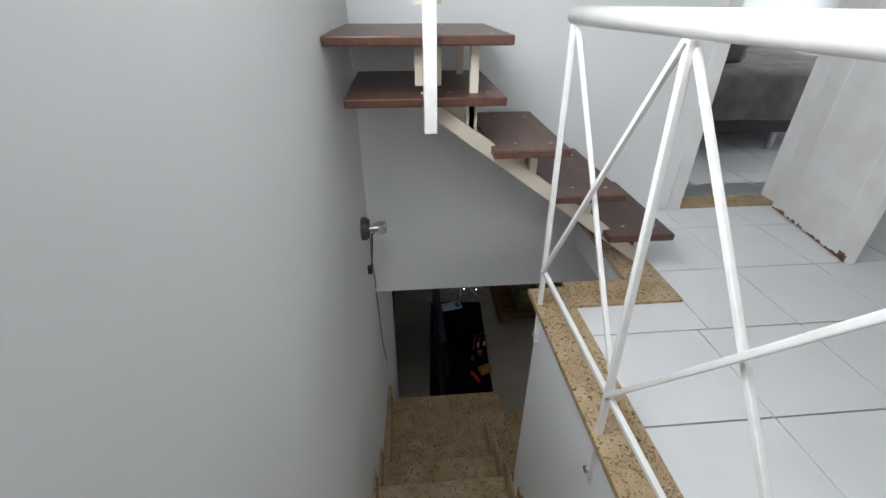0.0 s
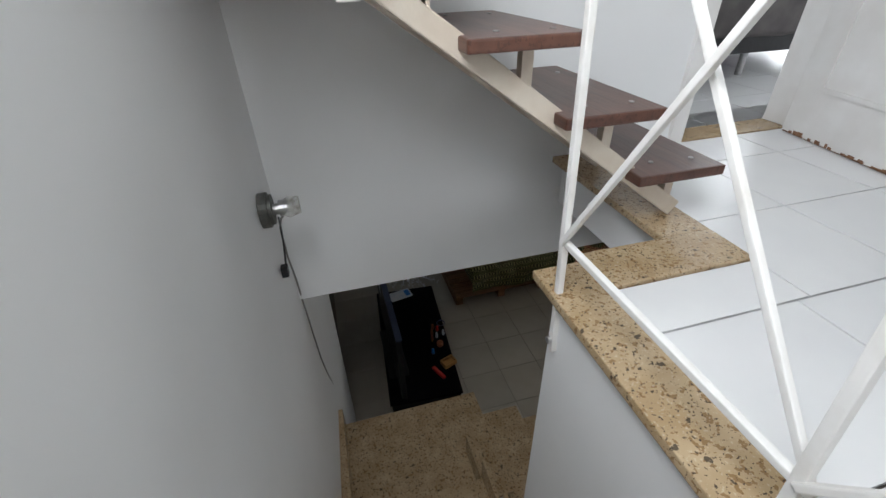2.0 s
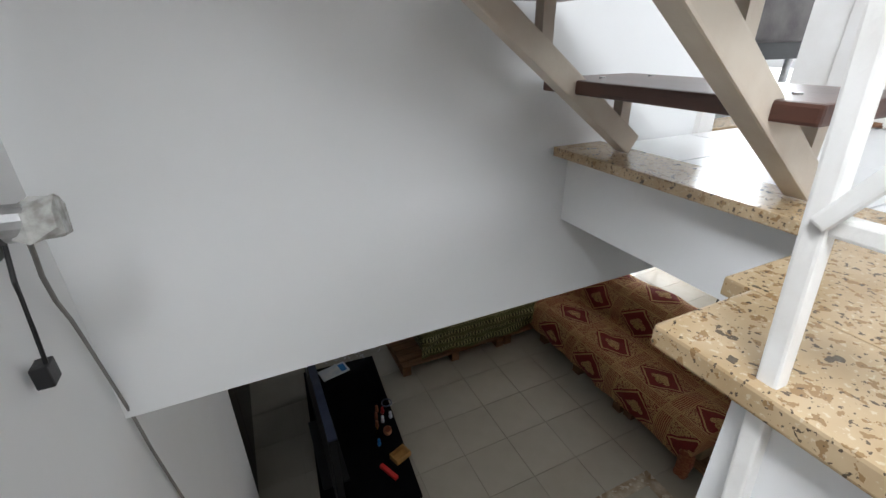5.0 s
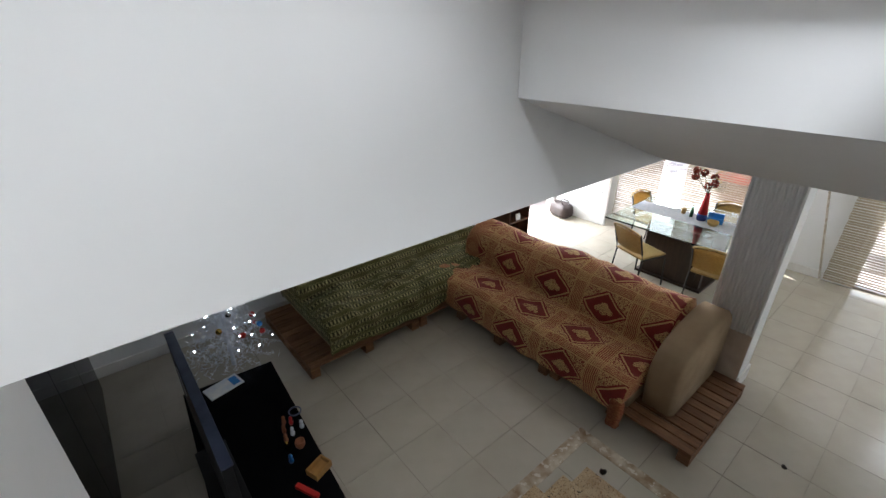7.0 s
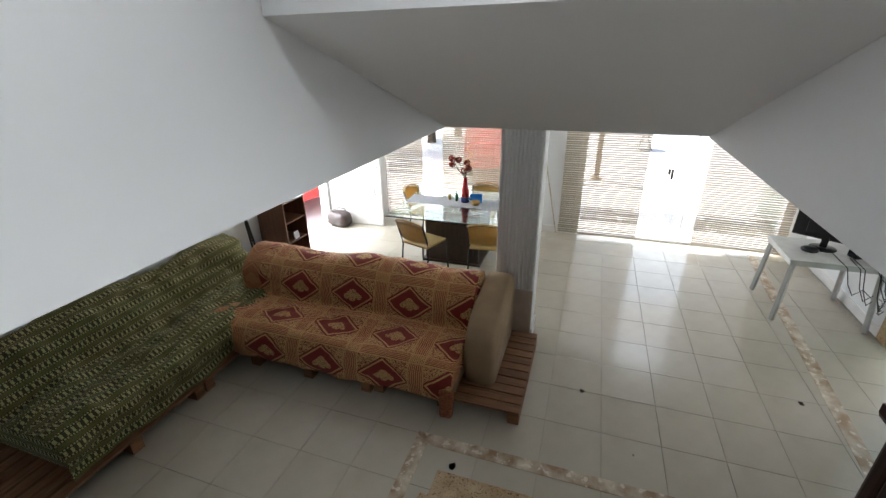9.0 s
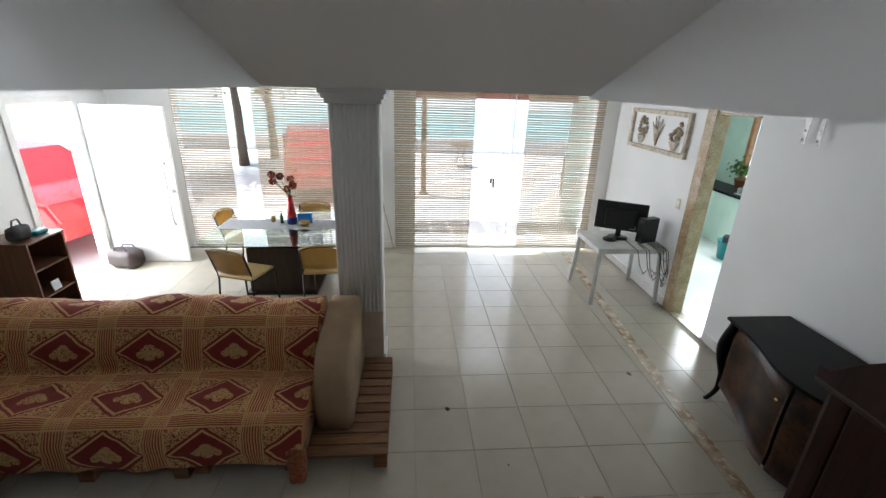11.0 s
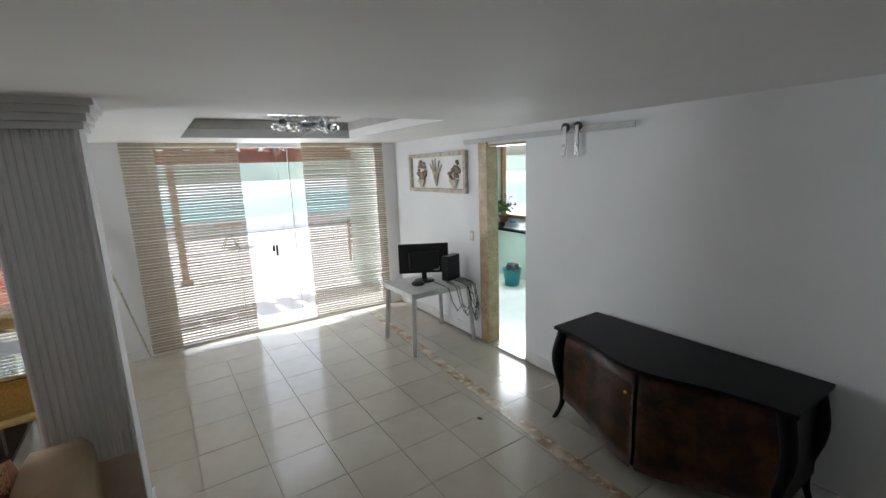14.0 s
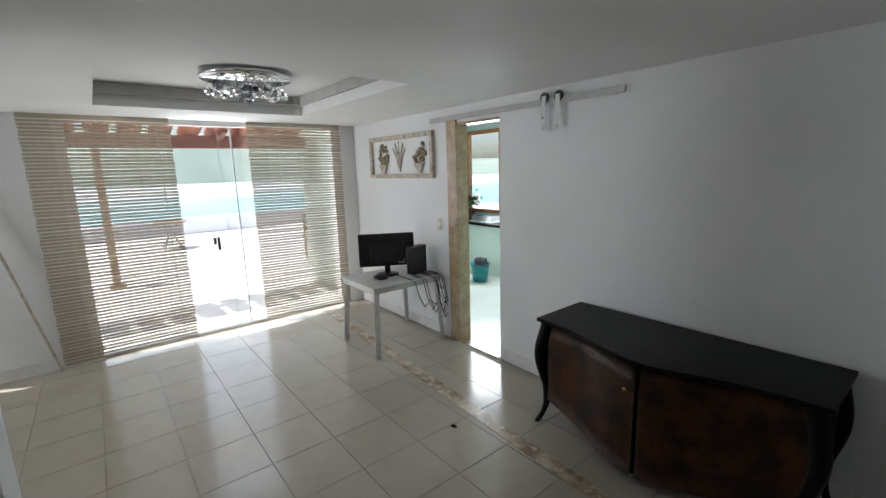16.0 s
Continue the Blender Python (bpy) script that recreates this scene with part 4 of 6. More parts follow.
def christmas_tree():
    t = thing("christmas_tree", 1.15, 6.38, 0, "small white tinsel Christmas tree with lights and baubles", "tree")
    bm = bmesh.new()
    tube(bm, [(0, 0, 0.0), (0, 0, 0.95)], [0.02, 0.008], 8)
    part("trunk", bm, TINSEL, t)
    rnd = random.Random(4)
    bm = bmesh.new()
    for k in range(150):
        f = k / 150
        z, a = 0.12 + 0.8 * f, k * 2.4
        L = 0.40 * (1 - f) + 0.05
        dz = -0.06 + 0.1 * f
        d = Vector((math.cos(a), math.sin(a), 0))
        for j in range(9):
            c = Vector((0, 0, z)) + d * L * (j + 1) / 9 + Vector((0, 0, dz * (j + 1) / 9))
            for _ in range(4):
                v = Vector((rnd.uniform(-1, 1), rnd.uniform(-1, 1), rnd.uniform(-0.7, 1))).normalized() * 0.045
                s = v.cross(Vector((rnd.uniform(-1, 1), rnd.uniform(-1, 1), 1))).normalized() * 0.004
                bm.faces.new([bm.verts.new(c - s), bm.verts.new(c + s), bm.verts.new(c + v)])
    part("tinsel_foliage", bm, TINSEL, t)
    for k in range(26):
        a, z = rnd.uniform(0, 6.3), rnd.uniform(0.2, 0.85)
        r = 0.40 * (1 - (z - 0.12) / 0.8) + 0.04
        bm = bmesh.new()
        bmesh.ops.create_icosphere(bm, subdivisions=1, radius=0.008, matrix=Matrix.Translation((r * math.cos(a), r * math.sin(a), z)))
        part("fairy_light", bm, FAIRY, t)
    for k in range(14):
        a, z = rnd.uniform(0, 6.3), rnd.uniform(0.2, 0.85)
        r = 0.38 * (1 - (z - 0.12) / 0.8) + 0.05
        bm = bmesh.new()
        bmesh.ops.create_uvsphere(bm, u_segments=12, v_segments=8, radius=0.028, matrix=Matrix.Translation((r * math.cos(a), r * math.sin(a), z)))
        part("bauble", bm, rnd.choice((GOLD, GOLD, RED_PLAIN, BLUE_PLASTIC, CHROME)), t, "", 0, True)


christmas_tree()


def small(name, x, y, z, prof, material, label, cat, n=16):
    t = thing(name, x, y, z, label, cat)
    bm = bmesh.new()
    lathe(bm, prof, n)
    part("body", bm, material, t, "", 0, True)
    return t


ZR = 0.221
small("clay_pot", 1.20, 4.86, ZR, [(0.022, 0), (0.034, 0.02), (0.036, 0.045), (0.03, 0.055), (0.034, 0.062), (0.028, 0.06), (0.02, 0.03)], TERRACOTTA, "small terracotta pot on the rack", "pot")
for i, (x, y, m_, lab) in enumerate(((1.16, 5.06, TERRACOTTA, "tiny brown clay figure on the rack"), (1.23, 5.10, RED_PLAIN, "tiny red figure on the rack"), (1.28, 5.02, PAPER, "tiny white figure on the rack"), (1.14, 4.97, TERRACOTTA, "tiny brown clay figure on the rack"),
                                     (1.12, 4.90, GOLD, "tiny golden figure on the rack"), (1.20, 5.0, PAPER, "tiny white figure on the rack"), (1.10, 4.78, BLUE_PLASTIC, "tiny blue and white figure on the rack"), (1.19, 5.14, TERRACOTTA, "tiny brown clay figure on the rack"))):
    small("figurine", x, y, ZR, [(0.014, 0), (0.018, 0.02), (0.01, 0.04), (0.014, 0.055), (0.011, 0.07), (0.003, 0.076)], m_, lab, "figurine", 10)
tb = thing("wooden_tray", 1.22, 4.60, ZR, "small yellow-brown wooden box on the rack", "box", "", 20)
OAK = mat("yellow_oak", (0.50, 0.27, 0.08), (0.40, 0.20, 0.06), 0.5, scale=20)
bx("bottom", -0.07, 0.07, -0.05, 0.05, 0, 0.01, OAK, tb)
for r in ((-0.07, 0.07, -0.05, -0.042), (-0.07, 0.07, 0.042, 0.05), (-0.07, -0.062, -0.042, 0.042), (0.062, 0.07, -0.042, 0.042)):
    bx("side", *r, 0.0105, 0.05, OAK, tb)
rg = thing("bracelet", 1.30, 5.20, ZR, "dark ring-shaped bracelet on the rack", "bracelet")
bm = bmesh.new()
tube(bm, [(0.045 * math.cos(a), 0.045 * math.sin(a), 0.006) for a in (2 * math.pi * k / 24 for k in range(25))], 0.006, 8)
part("ring", bm, BLUE_TRIM, rg, "", 0, True)
rd = thing("red_folder", 1.09, 4.50, ZR, "red plastic ornament on the rack", "ornament", "", 25)
bx("blade", -0.018, 0.018, -0.09, 0.09, 0, 0.03, RED_PLAIN, rd, "", 0.008)
pp = thing("paper_bag", 0.95, 5.84, ZR, "white and blue paper packet on the rack", "packet", "", 12)
bx("sheet", -0.14, 0.14, -0.08, 0.08, 0, 0.012, PAPER, pp, "", 0.004)
bx("label_patch", 0.06, 0.12, -0.06, 0.05, 0.0125, 0.016, BLUE_PLASTIC, pp, "blue printed patch")


# ---- things: dining area ----
def dining_table():
    t = thing("dining_table", 6.38, 4.47, 0, "square glass dining table on a dark wooden pedestal", "table")
    bx("tabletop", -0.73, 0.73, -0.77, 0.77, 0.735, 0.75, TABLE_GLASS, t, "clear green-edged glass top", 0.004)
    for x0, x1, y0, y1 in ((-0.36, -0.28, -0.42, 0.34), (0.28, 0.36, -0.42, 0.34), (-0.28, 0.28, -0.10, -0.02)):
        bx("pedestal_panel", x0, x1, y0, y1, 0.03, 0.72, TABLEWOOD, t, "dark wooden panel", 0.004)
    bx("foot_plate", -0.40, 0.40, -0.46, 0.38, 0.0, 0.03, TABLEWOOD, t)
    for x in (-0.3, 0.3):
        for y in (-0.35, 0.28):
            bm = bmesh.new()
            lathe(bm, [(0.03, 0.72), (0.03, 0.735)], 12, (x, y, 0))
            part("glass_pad", bm, STEEL, t)
    r = thing("table_runner", 6.45, 4.47, 0.75, "white embroidered runner across the glass table", "runner")
    bm = bmesh.new()
    n = 30
    rows = []
    for i in range(n + 1):
        y = -0.74 + 1.48 * i / n
        rows.append([bm.verts.new((x, y, 0.0025 + 0.002 * noise.noise(Vector((x * 8, y * 8, 0))))) for x in (-0.2 - 0.012 * math.sin(i * 1.9), -0.1, 0.0, 0.1, 0.2 + 0.012 * math.sin(i * 1.9))])
    for p, q in zip(rows, rows[1:]):
        for j in range(4):
            bm.faces.new((p[j], q[j], q[j + 1], p[j + 1]))
    bmesh.ops.solidify(bm, geom=bm.faces[:], thickness=0.002)
    part("cloth", bm, LACE, r)


dining_table()


def vase():
    v = thing("vase", 6.49, 4.37, 0.754, "tall red vase with a blue foot and dried red flowers", "vase")
    bm = bmesh.new()
    lathe(bm, [(0.06, 0.0), (0.062, 0.05), (0.058, 0.085)], 20)
    part("foot", bm, BLUE_GLAZE, v, "dark blue glazed foot", 0, True)
    bm = bmesh.new()
    lathe(bm, [(0.058, 0.085), (0.05, 0.16), (0.034, 0.26), (0.026, 0.34), (0.030, 0.36), (0.02, 0.358)], 20)
    part("body", bm, RED_GLAZE, v, "", 0, True)
    rnd = random.Random(9)
    heads = [(-0.10, 0.16, 0.56), (0.0, 0.10, 0.60), (0.02, -0.02, 0.56), (-0.05, -0.06, 0.50), (0.03, 0.03, 0.44), (-0.02, 0.19, 0.62)]
    for h in heads:
        bm = bmesh.new()
        tube(bm, [(0, 0, 0.34), (h[0] * 0.5, h[1] * 0.5, 0.46), h], 0.004, 6)
        st = part("stem", bm, BARK, v)
        bm = bmesh.new()
        for k in range(60):
            d = Vector((rnd.gauss(0, 1), rnd.gauss(0, 1), rnd.gauss(0, 1))).normalized()
            c = Vector(h) + d * 0.028
            s = d.cross(Vector((0.3, 0.2, 1))).normalized() * 0.022
            u = d.cross(s).normalized() * 0.016
            bm.faces.new([bm.verts.new(c - s * 0.4), bm.verts.new(c + u + d * 0.014), bm.verts.new(c + s * 0.6 + d * 0.02), bm.verts.new(c - u + d * 0.014)])
        f = part("flower_head", bm, PETAL, v)
    bm = bmesh.new()
    tube(bm, [(0.02 + 0.035 * math.sin(k * 0.9), -0.06 + 0.045 * math.cos(k * 0.9), 0.45 + 0.022 * k) for k in range(17)], 0.006, 6)
    part("curled_twig", bm, RATTAN, v, "pale curled twig")


vase()
nb = thing("napkin_holder", 6.52, 4.22, 0.754, "bright blue plastic holder on the runner", "holder", "", 15)
bx("base", -0.05, 0.05, -0.09, 0.09, 0, 0.008, BLUE_PLASTIC, nb)
bx("back", 0.038, 0.05, -0.09, 0.09, 0.0085, 0.11, BLUE_PLASTIC, nb, "", 0.004)
bx("front", -0.05, -0.038, -0.09, 0.09, 0.0085, 0.07, BLUE_PLASTIC, nb, "", 0.004)
bk = thing("small_basket", 6.40, 4.20, 0.754, "little brown woven basket on the runner", "basket")
bm = bmesh.new()
lathe(bm, [(0.05, 0), (0.065, 0.03), (0.068, 0.055), (0.06, 0.052), (0.045, 0.01)], 18)
part("body", bm, RATTAN, bk, "", 0, True)
small("green_bottle", 6.50, 4.50, 0.754, [(0.022, 0), (0.022, 0.08), (0.009, 0.11), (0.009, 0.14), (0.003, 0.142)], mat("dark_green_glass", (0.02, 0.12, 0.05), None, 0.1), "little dark green bottle on the runner", "bottle")
small("salt_cup", 6.55, 4.62, 0.754, [(0.025, 0), (0.03, 0.04), (0.03, 0.07), (0.02, 0.075)], RATTAN, "small tan cup on the runner", "cup")


def rattan_chair():
    c = thing("dining_chair", 0, 0, 0, "yellow woven rattan chair with black tube legs", "chair", "chairs round the glass table")
    bm = bmesh.new()
    soft_box(bm, -0.21, 0.21, -0.20, 0.21, 0.425, 0.455, 0.02, 10)
    part("seat", bm, RATTAN, c, "", 0, True)
    bm = bmesh.new()
    n, rows = 12, []
    for i in range(n + 1):
        a = -1 + 2 * i / n
        rows.append([bm.verts.new((0.215 * a, 0.20 + 0.05 * (1 - a * a) + 0.10 * f, 0.50 + f * (0.30 - 0.05 * a * a))) for f in (0, 0.25, 0.5, 0.75, 1.0)])
    for p, q in zip(rows, rows[1:]):
        for j in range(4):
            bm.faces.new((p[j], q[j], q[j + 1], p[j + 1]))
    bmesh.ops.solidify(bm, geom=bm.faces[:], thickness=0.012)
    part("backrest", bm, RATTAN, c, "", 0, True)
    for s in (-1, 1):
        bm = bmesh.new()
        tube(bm, [(0.22 * s, -0.22, 0.0), (0.21 * s, -0.20, 0.38), (0.205 * s, -0.17, 0.415), (0.205 * s, 0.17, 0.415)], 0.011, 8)
        part("leg", bm, BLACK_METAL, c, "", 0, True)
        bm = bmesh.new()
        tube(bm, [(0.22 * s, 0.24, 0.0), (0.215 * s, 0.19, 0.41), (0.215 * s, 0.215, 0.52), (0.215 * s, 0.30, 0.78)], 0.011, 8)
        part("leg", bm, BLACK_METAL, c, "", 0, True)
    bm = bmesh.new()
    tube(bm, [(0.215 * math.sin(a) * 1.0, 0.30 + 0.055 * math.cos(a), 0.76 + 0.06 * math.cos(a)) for a in (-1.5 + 3.0 * k / 12 for k in range(13))], 0.013, 8)
    part("top_rail", bm, RATTAN, c, "", 0, True)
    return c


chair = rattan_chair()
chair.matrix_basis = pose(5.70, 4.70, 0, 0, 0, 72)
copy_thing(chair, pose(5.84, 3.88, 0, 0, 0, 96))
copy_thing(chair, pose(6.80, 5.06, 0, 0, 0, -8))
copy_thing(chair, pose(6.98, 4.24, 0, 0, 0, -88))


# front door, bookshelf, bag
d2 = tagged(thing("door_2", 7.05, 6.98, 0, "white front door standing open, with horizontal grooves", "door", "", -90), kind="structure")
for i in range(5):
    bx("door_board", 0.002, 1.0, -0.02, 0.02, 0.01 + 0.42 * i, 0.425 + 0.42 * i, WHITE_WOOD, d2, "", 0.006)
bm = bmesh.new()
tube(bm, [(0.9, -0.022, 0.55), (0.9, -0.06, 0.60), (0.9, -0.06, 1.35), (0.9, -0.022, 1.40)], 0.012, 8)
part("pull_bar", bm, STEEL, d2, "steel pull bar", 0, True)
bm = bmesh.new()
tube(bm, [(0.95, -0.021, 1.02), (0.95, -0.035, 1.02)], 0.025, 14)
part("lock", bm, STEEL, d2)
boxes("door_frame_front", [(5.96, 6.04, 6.98, 7.0, 0, 2.2), (6.96, 7.02, 6.985, 7.0, 0, 2.2), (6.04, 6.96, 6.98, 7.0, 2.13, 2.2)], WHITE_WOOD, "white painted front door frame")


def bookshelf():
    s = thing("bookshelf", 5.42, 6.70, 0, "narrow open brown bookshelf against the wall", "shelf")
    for x in (-0.23, 0.21):
        bx("side", x, x + 0.02, -0.22, 0.22, 0.0, 0.92, SHELFWOOD, s, "", 0.002)
    bx("back", -0.21, 0.21, 0.205, 0.22, 0.0, 0.92, SHELFWOOD, s)
    for z in (0.05, 0.34, 0.63, 0.92):
        bx("shelf_board", -0.21 if z < 0.9 else -0.24, 0.21 if z < 0.9 else 0.24, -0.21 if z < 0.9 else -0.23, 0.204 if z < 0.9 else 0.225, z, z + 0.018, SHELFWOOD, s)


bookshelf()
hb = thing("handbag", 5.32, 6.62, 0.938, "small black handbag on the bookshelf", "bag")
bm = bmesh.new()
soft_box(bm, -0.10, 0.10, -0.06, 0.06, 0, 0.14, 0.04, 8, 0, 0.01, 9)
part("body", bm, GREY_CLOTH, hb, "", 0, True)
bm = bmesh.new()
tube(bm, [(-0.06, 0, 0.12), (-0.03, 0, 0.2), (0.03, 0, 0.2), (0.06, 0, 0.12)], 0.008, 8)
part("handle", bm, GREY_CLOTH, hb, "", 0, True)
hp = thing("teal_cushion", 5.50, 6.60, 0.938, "flat teal pouch on the bookshelf", "pouch")
bm = bmesh.new()
soft_box(bm, -0.08, 0.08, -0.06, 0.06, 0, 0.05, 0.025, 8)
part("body", bm, TEAL, hp, "", 0, True)
pf2 = thing("picture_card", 5.44, 6.52, 0.358, "white card leaning inside the bookshelf", "card")
bx("card", -0.05, 0.05, -0.005, 0.005, 0, 0.10, PAPER, pf2, "", 0, pose(0, 0, 0, -10))
st = thing("tripod", 4.95, 6.80, 0, "folded black tripod leaning on the wall", "tripod")
for i, (dx, dy) in enumerate(((0.0, -0.05), (0.05, 0.0), (-0.04, 0.0))):
    bm = bmesh.new()
    tube(bm, [(dx, dy, 0), (0, 0.12, 0.95)], [0.012, 0.018], 8)
    part("leg", bm, BLACK_METAL, st)
bm = bmesh.new()
tube(bm, [(0, 0.12, 0.95), (0, 0.14, 1.12)], 0.02, 10)
part("head", bm, BLACK_METAL, st)
bg = thing("travel_bag", 6.88, 6.74, 0, "dark leather travel bag by the open door", "bag", "", 80)
bm = bmesh.new()
soft_box(bm, -0.21, 0.21, -0.13, 0.13, 0, 0.26, 0.09, 12, 0, 0.015, 7)
part("body", bm, DARK_LEATHER, bg, "", 0, True)
for y in (-0.07, 0.07):
    bm = bmesh.new()
    tube(bm, [(-0.1, y, 0.24), (-0.07, y, 0.29), (0.07, y, 0.29), (0.1, y, 0.24)], 0.01, 8)
    part("handle", bm, DARK_LEATHER, bg, "", 0, True)


# ---- things: glazed openings and blinds ----
def glazing(name, y0, y1, n, label):
    g = tagged(thing(name, 7.68, y0, 0, label, "window"), kind="structure")
    w = (y1 - y0) / n
    for i in range(n):
        p = bx("pane", -0.005 + 0.02 * (i % 2), 0.003 + 0.02 * (i % 2), w * i, w * (i + 1) + 0.03 * (i < n - 1), 0.03, 2.38, PANE, g)
        p.visible_shadow = False
    bx("bottom_track", -0.03, 0.05, 0, y1 - y0, 0.0, 0.03, STEEL, g, "steel sliding track")
    bx("top_track", -0.03, 0.05, 0, y1 - y0, 2.385, 2.42, WHITE_WOOD, g)
    return g


g1 = glazing("window_1", 0.12, 2.80, 4, "frameless sliding glass doors to the patio")
for y in (1.46, 1.50):
    bx("door_pull", -0.035, 0.0 - 0.006, y, y + 0.03, 0.98 if y < 1.48 else 1.05, 1.13, BLACK_METAL, g1, "dark metal door pull", 0.003)
for y in (1.21, 1.93):
    bx("pane_edge", -0.008, 0.006, y, y + 0.012, 0.03, 2.38, STEEL, g1)
glazing("window_2", 3.92, 6.15, 3, "frameless sliding glass panes in the dining area")


def blind(y0, y1, top, bottom, x, label, tilt=0.0, lift=0.0):
    b = thing("bamboo_blind", x, (y0 + y1) / 2, top, label, "blind", "bamboo blinds at the glazed openings")
    hw = (y1 - y0) / 2
    pitch, n = 0.033, int((top - bottom) / 0.033)
    me = None
    for i in range(n):
        if me is None:
            s = bx("slat", -0.002, 0.002, -hw, hw, -0.0125, 0.0125, BLIND, b)
            me = s.data
        else:
            s = new("slat", me)
            s.parent = b
        f = i / n
        s.matrix_basis = pose(0.004 * math.sin(i * 0.7), 0.003 * math.sin(i * 1.3), -pitch * i - 0.03 + random.uniform(-0.002, 0.002) + lift * f, tilt * f + random.uniform(-0.12, 0.12), random.uniform(-14, 14), 0)
    for k in range(int(hw * 2 / 0.09) + 1):
        yy = -hw + 0.03 + (2 * hw - 0.06) * k / int(hw * 2 / 0.09)
        bx("cord", -0.004, -0.0025, yy - 0.0012, yy + 0.0012, -(top - bottom), 0, BLIND, b)
    bx("head_rail", -0.015, 0.015, -hw, hw, -0.02, 0.0, BLIND, b, "", 0.003)
    return b


blind(1.95, 3.11, ZC - 0.002, 0.03, 7.54, "tan bamboo roller blind hanging full length")
blind(0.03, 1.19, ZC - 0.002, 0.06, 7.54, "tan bamboo roller blind hanging a little askew", 2.0)
blind(3.88, 5.06, ZC - 0.002, 0.03, 7.54, "tan bamboo roller blind with lighter broken rows")
blind(5.42, 6.12, ZC - 0.002, 0.03, 7.54, "tan bamboo roller blind beside the front door")
lt = thing("wooden_lath", 7.52, 3.13, 0, "long thin wooden lath leaning in the corner", "lath")
bm = bmesh.new()
beam(bm, (0, 0, 0.01), (0.06, 0.42, 1.95), 0.03, 0.015)
part("lath", bm, CARVED, lt)


# ---- things: sitting area by the kitchen ----
def outline(n, x0, x1, back, front, grow=0.0):
    """Plan of a serpentine sideboard front, back along y = back."""
    pts = []
    for i in range(n + 1):
        f = i / n
        x = x0 - grow + (x1 - x0 + 2 * grow) * f
        s = math.sin(math.pi * f)
        y = front + grow + 0.13 * s ** 1.6 - 0.035 * math.sin(3 * math.pi * f) * s
        pts.append((x, y))
    return [(x0 - grow, back), *pts, (x1 + grow, back)]


def slab_from(bm, pts, z0, z1, pinch=0.0):
    cx = sum(p[0] for p in pts) / len(pts)
    a = [bm.verts.new((p[0], p[1], z0)) for p in pts]
    b = [bm.verts.new((p[0], p[1], z1)) for p in pts]
    for i in range(len(pts)):
        j = (i + 1) % len(pts)
        bm.faces.new((a[i], a[j], b[j], b[i]))
    bm.faces.new(a[::-1])
    bm.faces.new(b)


def sideboard():
    s = thing("sideboard", 3.19, 0.0, 0, "bombe sideboard with burl doors and a black lacquered top", "sideboard")
    L = 0.775
    bm = bmesh.new()
    slab_from(bm, outline(32, -L, L, -0.185, 0.33, 0.02), 0.765, 0.79)
    part("top", bm, BLACK_LACQUER, s, "black lacquered top", 0.004)
    bm = bmesh.new()
    slab_from(bm, outline(32, -L + 0.02, L - 0.02, -0.18, 0.31), 0.16, 0.764)
    for v in bm.verts:
        if v.co.z < 0.3:
            f = (v.co.x + L) / (2 * L)
            v.co.z += -0.085 * math.sin(math.pi * f) + 0.04 * abs(math.cos(math.pi * f)) ** 3
            if v.co.y > 0:
                v.co.y -= 0.01
    part("body", bm, BLACK_LACQUER, s)
    prof = [p for p in outline(64, -L + 0.02, L - 0.02, -0.18, 0.31) if p[1] > 0.2]
    for a, b in ((0.02, 0.497), (0.503, 0.98)):
        pts = prof[int(a * len(prof)):int(b * len(prof))]
        bm = bmesh.new()
        rows = []
        for x, y in pts:
            f = (x + L) / (2 * L)
            zb = 0.165 - 0.085 * math.sin(math.pi * f) + 0.04 * abs(math.cos(math.pi * f)) ** 3
            rows.append([bm.verts.new((x, y + 0.004 + (0.02 if k == 0 else 0.0) * 0.9 + 0.012 * math.sin(math.pi * k / 6), zb + (0.745 - zb) * k / 6)) for k in range(7)])
        for p, q in zip(rows, rows[1:]):
            for j in range(6):
                bm.faces.new((p[j], q[j], q[j + 1], p[j + 1]))
        bmesh.ops.solidify(bm, geom=bm.faces[:], thickness=0.012)
        dr = part("door", bm, BURL, s, "walnut burl veneered door", 0, True)
    m = prof[len(prof) // 2]
    bm = bmesh.new()
    lathe(bm, [(0.012, 0), (0.016, 0.01), (0.010, 0.022)], 12)
    kb = part("knob", bm, GOLD, s, "round brass knob", 0, True)
    kb.matrix_basis = pose(m[0] + 0.05, m[1] + 0.015, 0.60, -90)
    for x in (-L + 0.045, L - 0.045):
        sx = 1 if x > 0 else -1
        for y, fr in ((0.305, 1), (-0.14, 0)):
            bm = bmesh.new()
            rings = []
            for i in range(25):
                f = i / 24
                z = 0.764 * (1 - f)
                off = 0.042 * math.sin(math.pi * min(1, f * 1.55)) ** 1.3 + 0.05 * max(0, (f - 0.78) / 0.22) ** 1.6
                r_ = 0.034 * (1 - f) ** 0.7 + 0.012 + 0.008 * max(0, (f - 0.9) / 0.1)
                c = Vector((x + off * sx, y + off * 0.8 * fr, z))
                rings.append([bm.verts.new(c + Vector((r_ * math.cos(a), r_ * math.sin(a), 0))) for a in (math.pi * k / 6 for k in range(12))])
            for p, q in zip(rings, rings[1:]):
                for k in range(12):
                    bm.faces.new((p[k], p[(k + 1) % 12], q[(k + 1) % 12], q[k]))
            bm.faces.new(rings[-1])
            part("leg", bm, BLACK_LACQUER, s, "curved black cabriole leg", 0, True)
    return s


sideboard()


